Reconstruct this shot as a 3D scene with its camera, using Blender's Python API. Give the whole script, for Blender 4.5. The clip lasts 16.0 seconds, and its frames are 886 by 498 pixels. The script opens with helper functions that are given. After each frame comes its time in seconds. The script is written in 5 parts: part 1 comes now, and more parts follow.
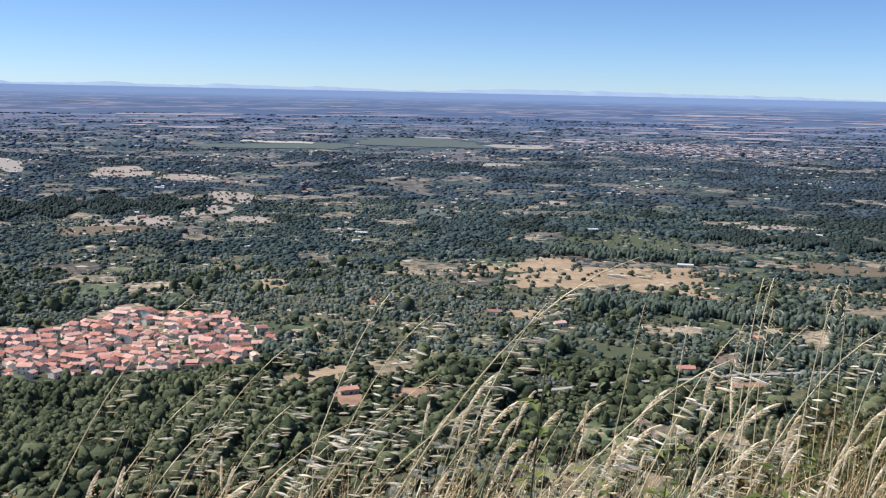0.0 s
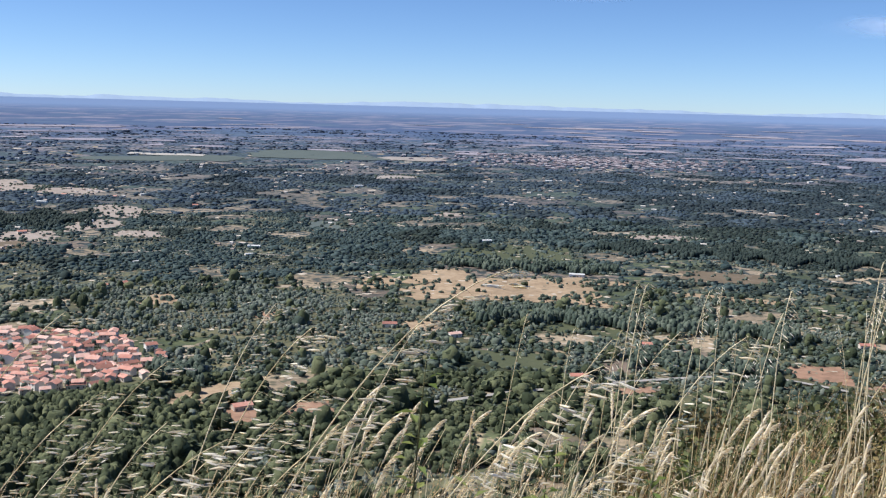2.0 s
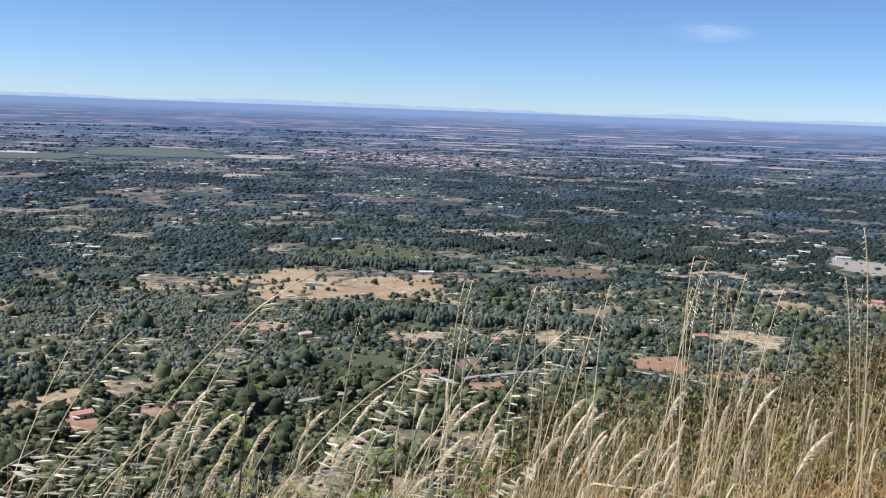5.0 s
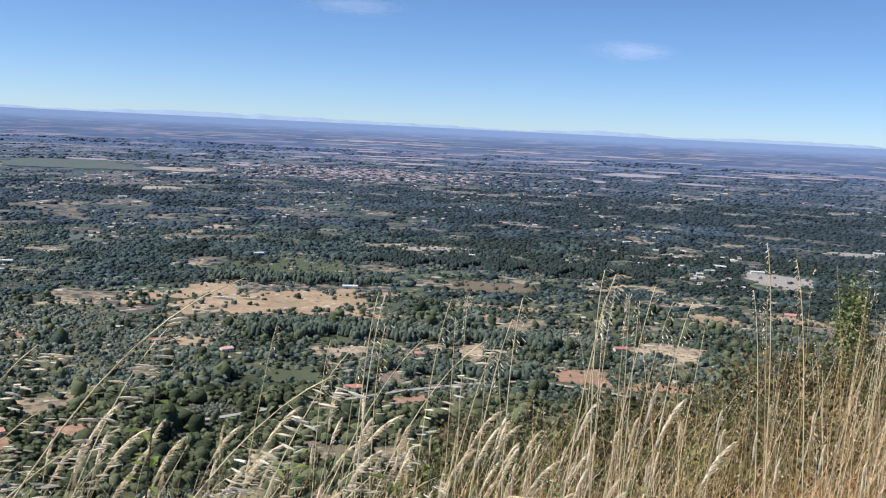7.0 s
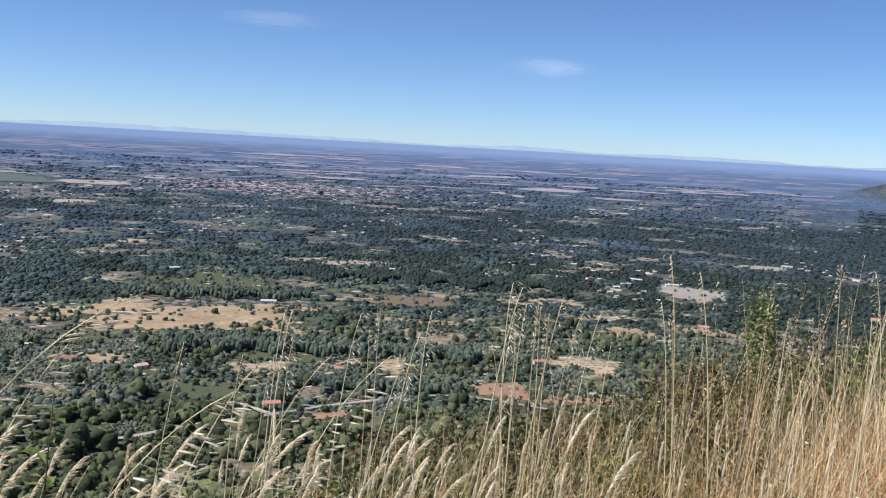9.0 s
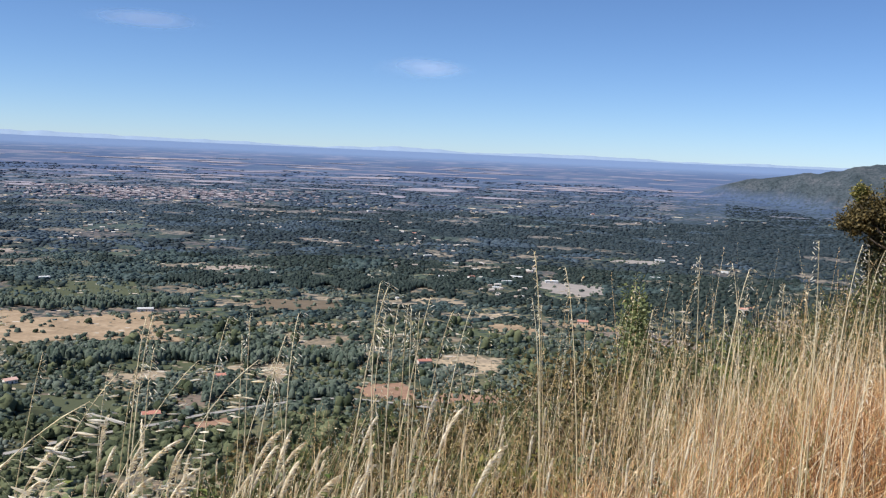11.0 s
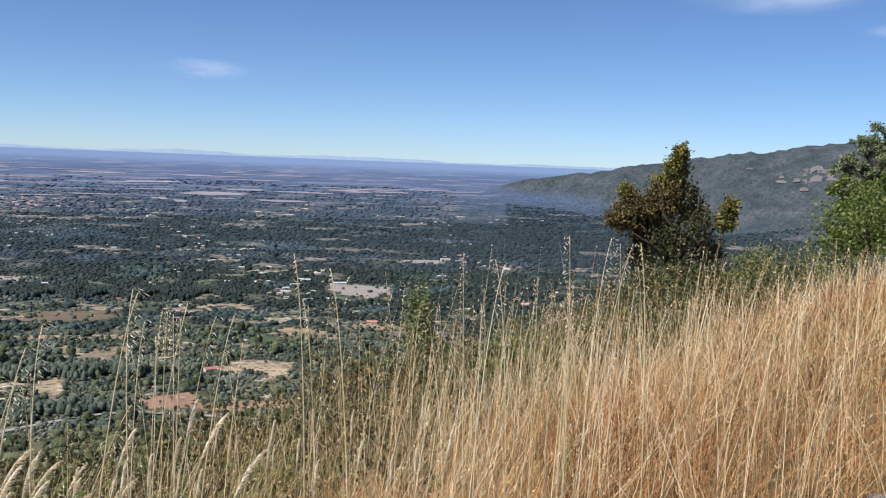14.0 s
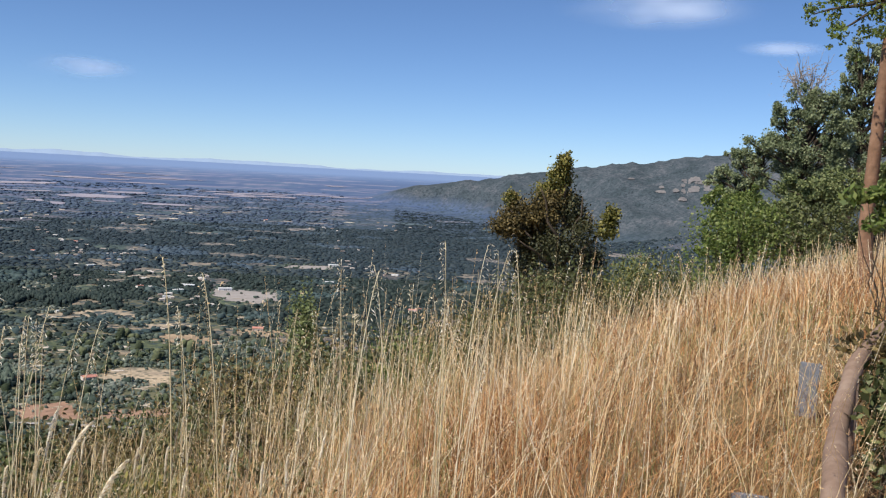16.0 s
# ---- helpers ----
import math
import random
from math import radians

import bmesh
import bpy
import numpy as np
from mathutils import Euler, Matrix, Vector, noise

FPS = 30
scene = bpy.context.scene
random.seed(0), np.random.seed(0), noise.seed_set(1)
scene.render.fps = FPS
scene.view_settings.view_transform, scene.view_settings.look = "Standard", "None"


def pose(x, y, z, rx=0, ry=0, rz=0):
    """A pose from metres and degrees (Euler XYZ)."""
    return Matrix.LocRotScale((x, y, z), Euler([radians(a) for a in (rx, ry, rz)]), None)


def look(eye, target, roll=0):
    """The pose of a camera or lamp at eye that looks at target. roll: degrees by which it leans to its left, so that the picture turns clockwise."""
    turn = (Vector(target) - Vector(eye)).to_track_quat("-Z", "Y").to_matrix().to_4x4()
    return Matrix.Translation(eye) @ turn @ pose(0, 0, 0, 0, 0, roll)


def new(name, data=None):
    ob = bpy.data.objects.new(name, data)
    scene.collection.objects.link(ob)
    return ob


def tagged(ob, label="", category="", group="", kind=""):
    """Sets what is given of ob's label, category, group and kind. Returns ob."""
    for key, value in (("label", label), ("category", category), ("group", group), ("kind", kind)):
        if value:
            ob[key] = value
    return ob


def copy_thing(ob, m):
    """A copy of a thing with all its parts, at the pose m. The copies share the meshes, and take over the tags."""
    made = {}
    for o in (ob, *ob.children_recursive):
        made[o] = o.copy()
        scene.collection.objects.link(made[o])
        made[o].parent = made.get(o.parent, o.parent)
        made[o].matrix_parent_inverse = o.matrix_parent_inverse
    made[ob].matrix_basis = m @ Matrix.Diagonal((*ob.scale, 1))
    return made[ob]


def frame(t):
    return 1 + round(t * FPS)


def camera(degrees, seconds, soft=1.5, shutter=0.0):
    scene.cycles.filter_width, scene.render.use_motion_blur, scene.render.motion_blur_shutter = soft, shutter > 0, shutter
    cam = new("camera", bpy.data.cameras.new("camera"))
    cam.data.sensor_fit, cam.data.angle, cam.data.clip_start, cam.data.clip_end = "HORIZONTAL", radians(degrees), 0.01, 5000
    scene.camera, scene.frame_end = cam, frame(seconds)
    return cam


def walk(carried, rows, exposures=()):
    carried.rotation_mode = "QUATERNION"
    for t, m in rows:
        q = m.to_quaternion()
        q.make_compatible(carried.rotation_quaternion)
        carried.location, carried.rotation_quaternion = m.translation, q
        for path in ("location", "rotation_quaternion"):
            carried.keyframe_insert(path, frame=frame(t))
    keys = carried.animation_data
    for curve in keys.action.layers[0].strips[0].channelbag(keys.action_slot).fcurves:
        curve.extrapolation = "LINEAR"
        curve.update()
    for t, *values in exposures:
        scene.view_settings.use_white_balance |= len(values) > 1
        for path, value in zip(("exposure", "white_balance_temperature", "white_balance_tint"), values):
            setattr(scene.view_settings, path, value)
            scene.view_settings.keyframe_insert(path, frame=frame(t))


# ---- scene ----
EYE = 1.45      # the camera's height over the hilltop
PLAIN = 220.0   # the depth of the plain below the eye
TURNED = 0.35   # the camera is held this far before the one who turns with it
TURNS = [(0.0, -19.048, -8.958, 1.215), (0.5, -17.552, -8.901, 1.345), (1.0, -16.056, -8.659, 1.423), (1.5, -14.504, -8.371, 1.527),
         (2.0, -12.994, -8.126, 1.484), (2.5, -11.53, -7.94, 1.536), (3.0, -10.129, -7.827, 1.559), (3.5, -8.762, -7.831, 1.639),
         (4.0, -7.292, -7.928, 1.821), (4.5, -5.748, -8.04, 1.948), (7.0, -0.0, -6.971, 2.752), (7.5, 0.926, -6.697, 3.01),
         (8.0, 1.959, -6.429, 3.2), (10.5, 9.461, -5.489, 2.626), (11.0, 11.311, -5.559, 2.503), (11.5, 13.329, -5.598, 2.458),
         (12.0, 15.417, -5.561, 2.458), (12.5, 17.537, -5.463, 2.514), (13.0, 19.637, -5.298, 2.423), (13.5, 21.613, -5.128, 2.316),
         (14.0, 23.437, -4.958, 2.206), (14.5, 25.099, -4.772, 2.172), (15.0, 26.742, -4.62, 2.276), (15.5, 28.362, -4.468, 2.584),
         (16.0, 29.82, -4.318, 3.113)]

cam = camera(47.7, 16.0, soft=1.2, shutter=0.2)


def heading(az, el=0.0):
    """A unit vector, from degrees clockwise of +y and degrees up."""
    a, e = radians(az), radians(el)
    return Vector((math.sin(a) * math.cos(e), math.cos(a) * math.cos(e), math.sin(e)))


path = []
for seconds, yaw, pitch, roll in TURNS:
    eye = (heading(yaw) - heading(27)) * TURNED + Vector((0, 0, EYE))
    path.append((seconds, look(eye, eye + heading(yaw, pitch), roll)))
walk(cam, path, [(0.0, 0.33, 6020, 11), (8.0, 0.30, 6050, 11), (16.0, 0.23, 6260, 11)])

# ---- light ----
SUN_AZ, SUN_EL = -100.0, 52.0
world = bpy.data.worlds.new("world")
scene.world = world
world.use_nodes = True
sky = world.node_tree.nodes.new("ShaderNodeTexSky")
sky.sky_type, sky.sun_disc = "NISHITA", False
sky.sun_elevation, sky.sun_rotation = radians(SUN_EL), radians(SUN_AZ)
sky.altitude, sky.air_density, sky.dust_density, sky.ozone_density = 2200, 0.76, 0.5, 6.6
back = world.node_tree.nodes["Background"]
back.inputs["Strength"].default_value = 0.098
world.node_tree.links.new(sky.outputs[0], back.inputs["Color"])
lamp = bpy.data.lights.new("sun", "SUN")
lamp.energy, lamp.angle, lamp.color = 5.0, radians(0.5), (1.0, 0.905, 0.76)
sun = new("sun", lamp)
sun.matrix_world = look(heading(SUN_AZ, SUN_EL) * 50, (0, 0, 0))


# ---- materials ----
def nodes_of(name):
    m = bpy.data.materials.new(name)
    m.use_nodes = True
    t = m.node_tree
    return m, t, t.nodes["Principled BSDF"]


def node(t, kind, **inputs):
    n = t.nodes.new("ShaderNode" + kind)
    for key, value in inputs.items():
        sock = n.inputs[int(key[1:])] if key[0] == "_" and key[1:].isdigit() else n.inputs[key]
        if hasattr(value, "is_linked"):
            t.links.new(value, sock)
        else:
            sock.default_value = value
    return n


def ramp(t, fac, stops):
    n = t.nodes.new("ShaderNodeValToRGB")
    e = n.color_ramp.elements
    while len(e) < len(stops):
        e.new(0.5)
    for el, (at, col) in zip(e, stops):
        el.position, el.color = at, (*col, 1)
    t.links.new(fac, n.inputs[0])
    return n.outputs[0]


def mixed(t, fac, a, b, how="MIX"):
    n = t.nodes.new("ShaderNodeMix")
    n.data_type, n.blend_type = "RGBA", how
    for sock, value in ((n.inputs[0], fac), (n.inputs[6], a), (n.inputs[7], b)):
        if hasattr(value, "is_linked"):
            t.links.new(value, sock)
        else:
            sock.default_value = value if isinstance(value, float) else (*value, 1)
    return n.outputs[2]


def calc(t, how, a, b=0.0, c=0.0):
    n = t.nodes.new("ShaderNodeMath")
    n.operation, n.use_clamp = how, False
    for sock, value in zip(n.inputs, (a, b, c)):
        if hasattr(value, "is_linked"):
            t.links.new(value, sock)
        else:
            sock.default_value = value
    return n.outputs[0]


def span(t, value, low, high):
    n = t.nodes.new("ShaderNodeMapRange")
    n.interpolation_type = "SMOOTHSTEP"
    t.links.new(value, n.inputs[0])
    n.inputs[1].default_value, n.inputs[2].default_value = low, high
    return n.outputs[0]


def noise_of(t, where, scale, detail=4.0, rough=0.6):
    return node(t, "TexNoise", Vector=where, Scale=scale, Detail=detail, Roughness=rough).outputs[0]


def plain_surface(name, colours, grain=8.0, stains=0.8, rough=0.8, bump=0.2, vary="", metal=0.0, thin=0.0, size=0.01):
    """A mottled surface: a ramp over grain and stains, varied from piece to piece (island or object)."""
    m, t, b = nodes_of(name)
    where = node(t, "NewGeometry").outputs["Position"] if vary != "object" else node(t, "TexCoord").outputs["Object"]
    fine, coarse = noise_of(t, where, grain), noise_of(t, where, stains, 3.0)
    f = calc(t, "MULTIPLY_ADD", fine, 0.5, calc(t, "MULTIPLY", coarse, 0.5))
    if vary == "island":
        f = calc(t, "MULTIPLY_ADD", node(t, "NewGeometry").outputs["Random Per Island"], 0.6, calc(t, "MULTIPLY_ADD", f, 0.7, -0.15))
    if vary == "object":
        f = calc(t, "MULTIPLY_ADD", node(t, "ObjectInfo").outputs["Random"], 0.5, calc(t, "MULTIPLY_ADD", f, 0.8, -0.15))
    n = len(colours)
    col = ramp(t, f, [(0.25 + 0.5 * i / max(1, n - 1), c) for i, c in enumerate(colours)])
    t.links.new(col, b.inputs["Base Color"])
    b.inputs["Roughness"].default_value, b.inputs["Metallic"].default_value = rough, metal
    b.inputs["Specular IOR Level"].default_value = 0.3
    if bump:
        k = node(t, "Bump", Strength=bump, Distance=size, Height=fine)
        t.links.new(k.outputs[0], b.inputs["Normal"])
    if thin:
        through_leaf = node(t, "BsdfTranslucent", Color=col)
        both = node(t, "MixShader", _0=thin, _1=b.outputs[0], _2=through_leaf.outputs[0])
        t.links.new(both.outputs[0], t.nodes["Material Output"].inputs[0])
    return m


def ground_surface():
    """Scrub, dry grass and soil on the hill and in the valley; a mosaic of woods and fields on the plain, with distance
    haze mixed into the colour.
    """
    m, t, b = nodes_of("land")
    where = node(t, "NewGeometry").outputs["Position"]
    flat_map = node(t, "UVMap")
    flat_map.uv_map = "plan"                     # the plan in kilometres
    plan = flat_map.outputs[0]
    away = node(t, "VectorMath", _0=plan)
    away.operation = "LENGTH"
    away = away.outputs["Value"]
    wide, mid, fine = noise_of(t, where, 0.006), noise_of(t, where, 0.035, 5.0), noise_of(t, where, 0.3, 5.0, 0.7)
    blend = calc(t, "MULTIPLY_ADD", wide, 0.45, calc(t, "MULTIPLY_ADD", mid, 0.4, calc(t, "MULTIPLY", fine, 0.25)))
    steep = node(t, "UVMap")
    steep.uv_map = "mountain"
    two = node(t, "SeparateXYZ", Vector=steep.outputs[0])
    share = two.outputs[0]
    grown_over = node(t, "Attribute")
    grown_over.attribute_name = "cover"
    cover_col = grown_over.outputs["Color"]
    mottle = ramp(t, blend, [(0.36, (0.50, 0.52, 0.50)), (0.52, (0.95, 0.95, 0.95)), (0.68, (1.65, 1.6, 1.5))])
    valley = mixed(t, 1.0, cover_col, mottle, "MULTIPLY")
    bushes = node(t, "TexVoronoi", Vector=where, Scale=0.15, Randomness=1.0)
    chance = node(t, "SeparateColor", Color=bushes.outputs["Color"])
    shrub = calc(t, "MULTIPLY", span(t, bushes.outputs["Distance"], 0.62, 0.30), span(t, chance.outputs[0], 0.36, 0.46))
    leafy = mixed(t, chance.outputs[1], (0.034, 0.048, 0.038), (0.080, 0.100, 0.072))
    speck = calc(t, "MULTIPLY", span(t, noise_of(t, where, 0.085, 5.0, 0.7), 0.55, 0.63), span(t, noise_of(t, where, 0.013, 4.0), 0.46, 0.56))
    valley = mixed(t, speck, valley, mixed(t, fine, (0.27, 0.20, 0.13), (0.46, 0.38, 0.28)))
    valley = mixed(t, calc(t, "MULTIPLY", shrub, 0.7), valley, leafy)
    streak = ramp(t, noise_of(t, plan, 9.0, 8.0, 0.8), [(0.36, (0.55, 0.57, 0.6)), (0.5, (0.95, 0.95, 0.95)), (0.66, (1.5, 1.45, 1.4))])
    fields = mixed(t, 1.0, cover_col, streak, "MULTIPLY")
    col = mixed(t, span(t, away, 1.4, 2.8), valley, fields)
    # haze put into the base colour: bluer and paler with distance
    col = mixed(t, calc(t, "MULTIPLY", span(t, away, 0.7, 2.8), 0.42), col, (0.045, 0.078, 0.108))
    hazed_plain = mixed(t, 0.42, (0.094, 0.158, 0.355), fields)
    col = mixed(t, span(t, away, 1.2, 8.0), col, hazed_plain)
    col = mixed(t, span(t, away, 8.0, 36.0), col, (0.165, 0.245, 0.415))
    # mountain rock and scrub, the blue of distance mixed into the ramp
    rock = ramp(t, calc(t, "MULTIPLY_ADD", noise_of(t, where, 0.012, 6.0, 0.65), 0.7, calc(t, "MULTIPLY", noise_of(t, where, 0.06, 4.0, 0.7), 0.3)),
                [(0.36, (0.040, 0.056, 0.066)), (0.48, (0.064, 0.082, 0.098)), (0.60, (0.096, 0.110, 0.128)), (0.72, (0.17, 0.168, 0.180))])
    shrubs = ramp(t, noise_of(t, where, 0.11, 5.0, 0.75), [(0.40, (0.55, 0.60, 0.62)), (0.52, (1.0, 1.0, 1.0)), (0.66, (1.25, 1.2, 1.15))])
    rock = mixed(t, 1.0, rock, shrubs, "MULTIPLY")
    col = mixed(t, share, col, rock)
    groves = node(t, "TexVoronoi", Vector=where, Scale=0.075, Randomness=1.0)
    chance = node(t, "SeparateColor", Color=groves.outputs["Color"])
    wooded = calc(t, "MULTIPLY", span(t, groves.outputs["Distance"], 0.66, 0.34), span(t, chance.outputs[0], 0.30, 0.40))
    wooded = calc(t, "MULTIPLY", wooded, calc(t, "MULTIPLY", span(t, away, 0.9, 1.4), calc(t, "MULTIPLY", span(t, away, 9.0, 4.0), calc(t, "MULTIPLY_ADD", share, -0.6, 1.0))))
    col = mixed(t, calc(t, "MULTIPLY", wooded, 0.95), col, mixed(t, chance.outputs[1], (0.022, 0.037, 0.045), (0.050, 0.075, 0.086)))
    turf = ramp(t, noise_of(t, where, 1.4, 6.0), [(0.3, (0.08, 0.06, 0.03)), (0.5, (0.17, 0.12, 0.06)), (0.7, (0.26, 0.19, 0.10))])
    col = mixed(t, span(t, away, 0.09, 0.035), col, turf)
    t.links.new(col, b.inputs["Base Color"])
    b.inputs["Roughness"].default_value = 0.95
    b.inputs["Specular IOR Level"].default_value = 0.1
    k = node(t, "Bump", Strength=0.6, Distance=2.0, Height=mid)
    t.links.new(k.outputs[0], b.inputs["Normal"])
    return m


LAND = ground_surface()
DRY_FIELD = plain_surface("dry_field", [(0.15, 0.115, 0.075), (0.34, 0.255, 0.17), (0.50, 0.395, 0.28)], 0.16, 0.03, 0.95, 0.3, size=0.3)
# the next two are dry fields with distance haze mixed into their colours
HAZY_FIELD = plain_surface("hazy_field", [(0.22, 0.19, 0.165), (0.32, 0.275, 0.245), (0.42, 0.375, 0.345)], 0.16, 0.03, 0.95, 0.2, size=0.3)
FAR_HAZE_FIELD = plain_surface("far_haze_field", [(0.19, 0.19, 0.245), (0.27, 0.26, 0.32), (0.38, 0.36, 0.41)], 0.03, 0.01, 0.95, 0.0)
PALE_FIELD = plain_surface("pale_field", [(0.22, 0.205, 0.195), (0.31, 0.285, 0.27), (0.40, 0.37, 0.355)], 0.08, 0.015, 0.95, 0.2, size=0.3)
RED_SOIL = plain_surface("red_soil", [(0.17, 0.11, 0.075), (0.32, 0.20, 0.14), (0.42, 0.30, 0.22)], 0.12, 0.03, 0.95, 0.3, size=0.3)
OLIVE_FIELD = plain_surface("olive_field", [(0.055, 0.068, 0.038), (0.080, 0.094, 0.052), (0.105, 0.115, 0.066)], 0.3, 0.02, 0.95, 0.5, size=0.6)
GREEN_FIELD = plain_surface("green_field", [(0.082, 0.108, 0.110), (0.094, 0.122, 0.120), (0.110, 0.138, 0.132)], 0.2, 0.02, 0.95, 0.2, size=0.3)
BROWN_FIELD = plain_surface("brown_field", [(0.10, 0.085, 0.06), (0.15, 0.12, 0.085), (0.20, 0.16, 0.12)], 0.2, 0.02, 0.95, 0.2, size=0.3)
ASPHALT = plain_surface("road_surface", [(0.27, 0.26, 0.25), (0.37, 0.36, 0.345)], 2.0, 0.05, 0.9, 0.1)
CONCRETE = plain_surface("concrete", [(0.36, 0.35, 0.33), (0.5, 0.48, 0.45)], 1.0, 0.1, 0.9, 0.1)
# valley woods, olives and pines are blued: haze is part of their colour
WOODS = plain_surface("woods", [(0.052, 0.079, 0.064), (0.096, 0.131, 0.106), (0.166, 0.203, 0.162)], 0.5, 0.02, 0.9, 0.8, "island", size=1.0, thin=0.25)
GROVE = plain_surface("olive_grove", [(0.098, 0.128, 0.108), (0.166, 0.204, 0.174), (0.25, 0.282, 0.244)], 0.6, 0.03, 0.9, 0.6, "island", size=0.6, thin=0.25)
HAZE_PINES = plain_surface("pines", [(0.050, 0.084, 0.088), (0.071, 0.110, 0.113), (0.104, 0.146, 0.144)], 0.4, 0.02, 0.9, 0.8, "island", size=1.0, thin=0.25)
TILES = plain_surface("roof_tiles", [(0.26, 0.130, 0.105), (0.46, 0.210, 0.165), (0.58, 0.305, 0.245), (0.66, 0.48, 0.42)], 1.5, 0.1, 0.85, 0.3, "object", size=0.1)
PLASTER = plain_surface("plaster", [(0.50, 0.43, 0.37), (0.70, 0.64, 0.58), (0.84, 0.81, 0.77)], 1.0, 0.15, 0.9, 0.1, "object")
WHITEWASH = plain_surface("whitewash", [(0.72, 0.70, 0.66), (0.82, 0.81, 0.78)], 1.0, 0.2, 0.8, 0.05)
PANE = plain_surface("dark_pane", [(0.03, 0.035, 0.04), (0.06, 0.065, 0.07)], 3.0, 0.5, 0.2, 0.0)
SHEET_METAL = plain_surface("sheet_metal", [(0.5, 0.52, 0.54), (0.66, 0.68, 0.70)], 1.0, 0.1, 0.6, 0.05)
# far trees: stronger haze blue painted into the leaf colours
FAR_HAZE_PINES = plain_surface("far_haze_pines", [(0.061, 0.098, 0.140), (0.077, 0.116, 0.158), (0.098, 0.138, 0.178)], 0.4, 0.02, 0.9, 0.6, "island", size=1.0, thin=0.25)
REMOTE_HAZE_WOODS = plain_surface("remote_haze_woods", [(0.086, 0.126, 0.194), (0.102, 0.142, 0.210), (0.120, 0.158, 0.226)], 0.1, 0.01, 0.95, 0.3, "island", size=1.0, thin=0.25)
ROCK = plain_surface("bare_rock", [(0.10, 0.105, 0.112), (0.16, 0.155, 0.158), (0.25, 0.235, 0.235)], 0.08, 0.01, 0.95, 0.4, size=2.0)
# hills faded towards the sky by haze painted into the colour
PALE_HAZE_HILLS = plain_surface("pale_haze_hills", [(0.27, 0.37, 0.53), (0.28, 0.38, 0.54), (0.29, 0.39, 0.55)], 0.02, 0.003, 1.0, 0.0)
BLUE_HAZE_HILLS = plain_surface("blue_haze_hills", [(0.205, 0.285, 0.43), (0.215, 0.295, 0.44), (0.225, 0.305, 0.45)], 0.02, 0.003, 1.0, 0.0)
STRAW = plain_surface("straw", [(0.44, 0.30, 0.15), (0.79, 0.555, 0.285), (0.91, 0.735, 0.455), (0.96, 0.87, 0.66)], 30.0, 0.6, 0.6, 0.0, "island", thin=0.25)
RUST_GRASS = plain_surface("rust_grass", [(0.11, 0.052, 0.022), (0.53, 0.262, 0.108), (0.86, 0.54, 0.275)], 30.0, 0.9, 0.7, 0.0, "island", thin=0.3)
DEEP_WOODS = plain_surface("deep_woods", [(0.022, 0.039, 0.037), (0.035, 0.055, 0.052), (0.058, 0.080, 0.072)], 0.4, 0.02, 0.9, 0.6, "island", size=1.0, thin=0.2)
NEAR_WOODS = plain_surface("near_woods", [(0.040, 0.056, 0.030), (0.088, 0.110, 0.060), (0.170, 0.192, 0.104)], 0.5, 0.02, 0.9, 0.8, "island", size=1.0, thin=0.2)
# dark far woods, haze blue again in the colour
REMOTE_HAZE_PINES = plain_surface("remote_haze_pines", [(0.028, 0.049, 0.064), (0.040, 0.062, 0.078), (0.058, 0.080, 0.094)], 0.2, 0.01, 0.95, 0.3, "island", size=1.0, thin=0.2)
GREEN_GRASS = plain_surface("green_grass", [(0.16, 0.17, 0.055), (0.31, 0.305, 0.115), (0.52, 0.47, 0.225)], 30.0, 0.6, 0.6, 0.0, "island", thin=0.35)
OAT_STEM = plain_surface("oat_stem", [(0.68, 0.58, 0.35), (0.86, 0.78, 0.56)], 60.0, 2.0, 0.45, 0.0, "object", thin=0.1)
OAT_HUSK = plain_surface("oat_husk", [(0.89, 0.82, 0.64), (0.95, 0.91, 0.78), (0.97, 0.95, 0.88)], 60.0, 3.0, 0.45, 0.05, "object", thin=0.4, size=0.001)
PLUME = plain_surface("plume", [(0.80, 0.68, 0.46), (0.91, 0.82, 0.62), (0.97, 0.93, 0.80)], 60.0, 3.0, 0.5, 0.0, "island", thin=0.2)
LEAF_DARK = plain_surface("leaf_dark", [(0.046, 0.058, 0.021), (0.090, 0.108, 0.040), (0.170, 0.185, 0.072)], 3.0, 0.5, 0.5, 0.0, "island", thin=0.18)
# leaf colour darkened for the shade inside the slope tree's crown
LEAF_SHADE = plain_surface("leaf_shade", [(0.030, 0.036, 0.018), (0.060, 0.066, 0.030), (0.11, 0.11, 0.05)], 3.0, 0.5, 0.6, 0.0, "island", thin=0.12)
RIDGE_LEAF = plain_surface("ridge_leaf", [(0.085, 0.115, 0.045), (0.165, 0.205, 0.080), (0.29, 0.32, 0.14)], 3.0, 0.5, 0.5, 0.0, "island", thin=0.25)
LEAF_BRIGHT = plain_surface("leaf_bright", [(0.10, 0.15, 0.035), (0.165, 0.225, 0.06), (0.27, 0.31, 0.10)], 3.0, 0.5, 0.45, 0.0, "island", thin=0.4)
LEAF_OLIVE = plain_surface("leaf_olive", [(0.10, 0.105, 0.028), (0.20, 0.20, 0.055), (0.38, 0.33, 0.10)], 3.0, 0.5, 0.5, 0.0, "island", thin=0.35)
LEAF_BROWN = plain_surface("leaf_brown", [(0.055, 0.048, 0.022), (0.135, 0.108, 0.044), (0.29, 0.225, 0.09)], 3.0, 0.5, 0.6, 0.0, "island", thin=0.3)
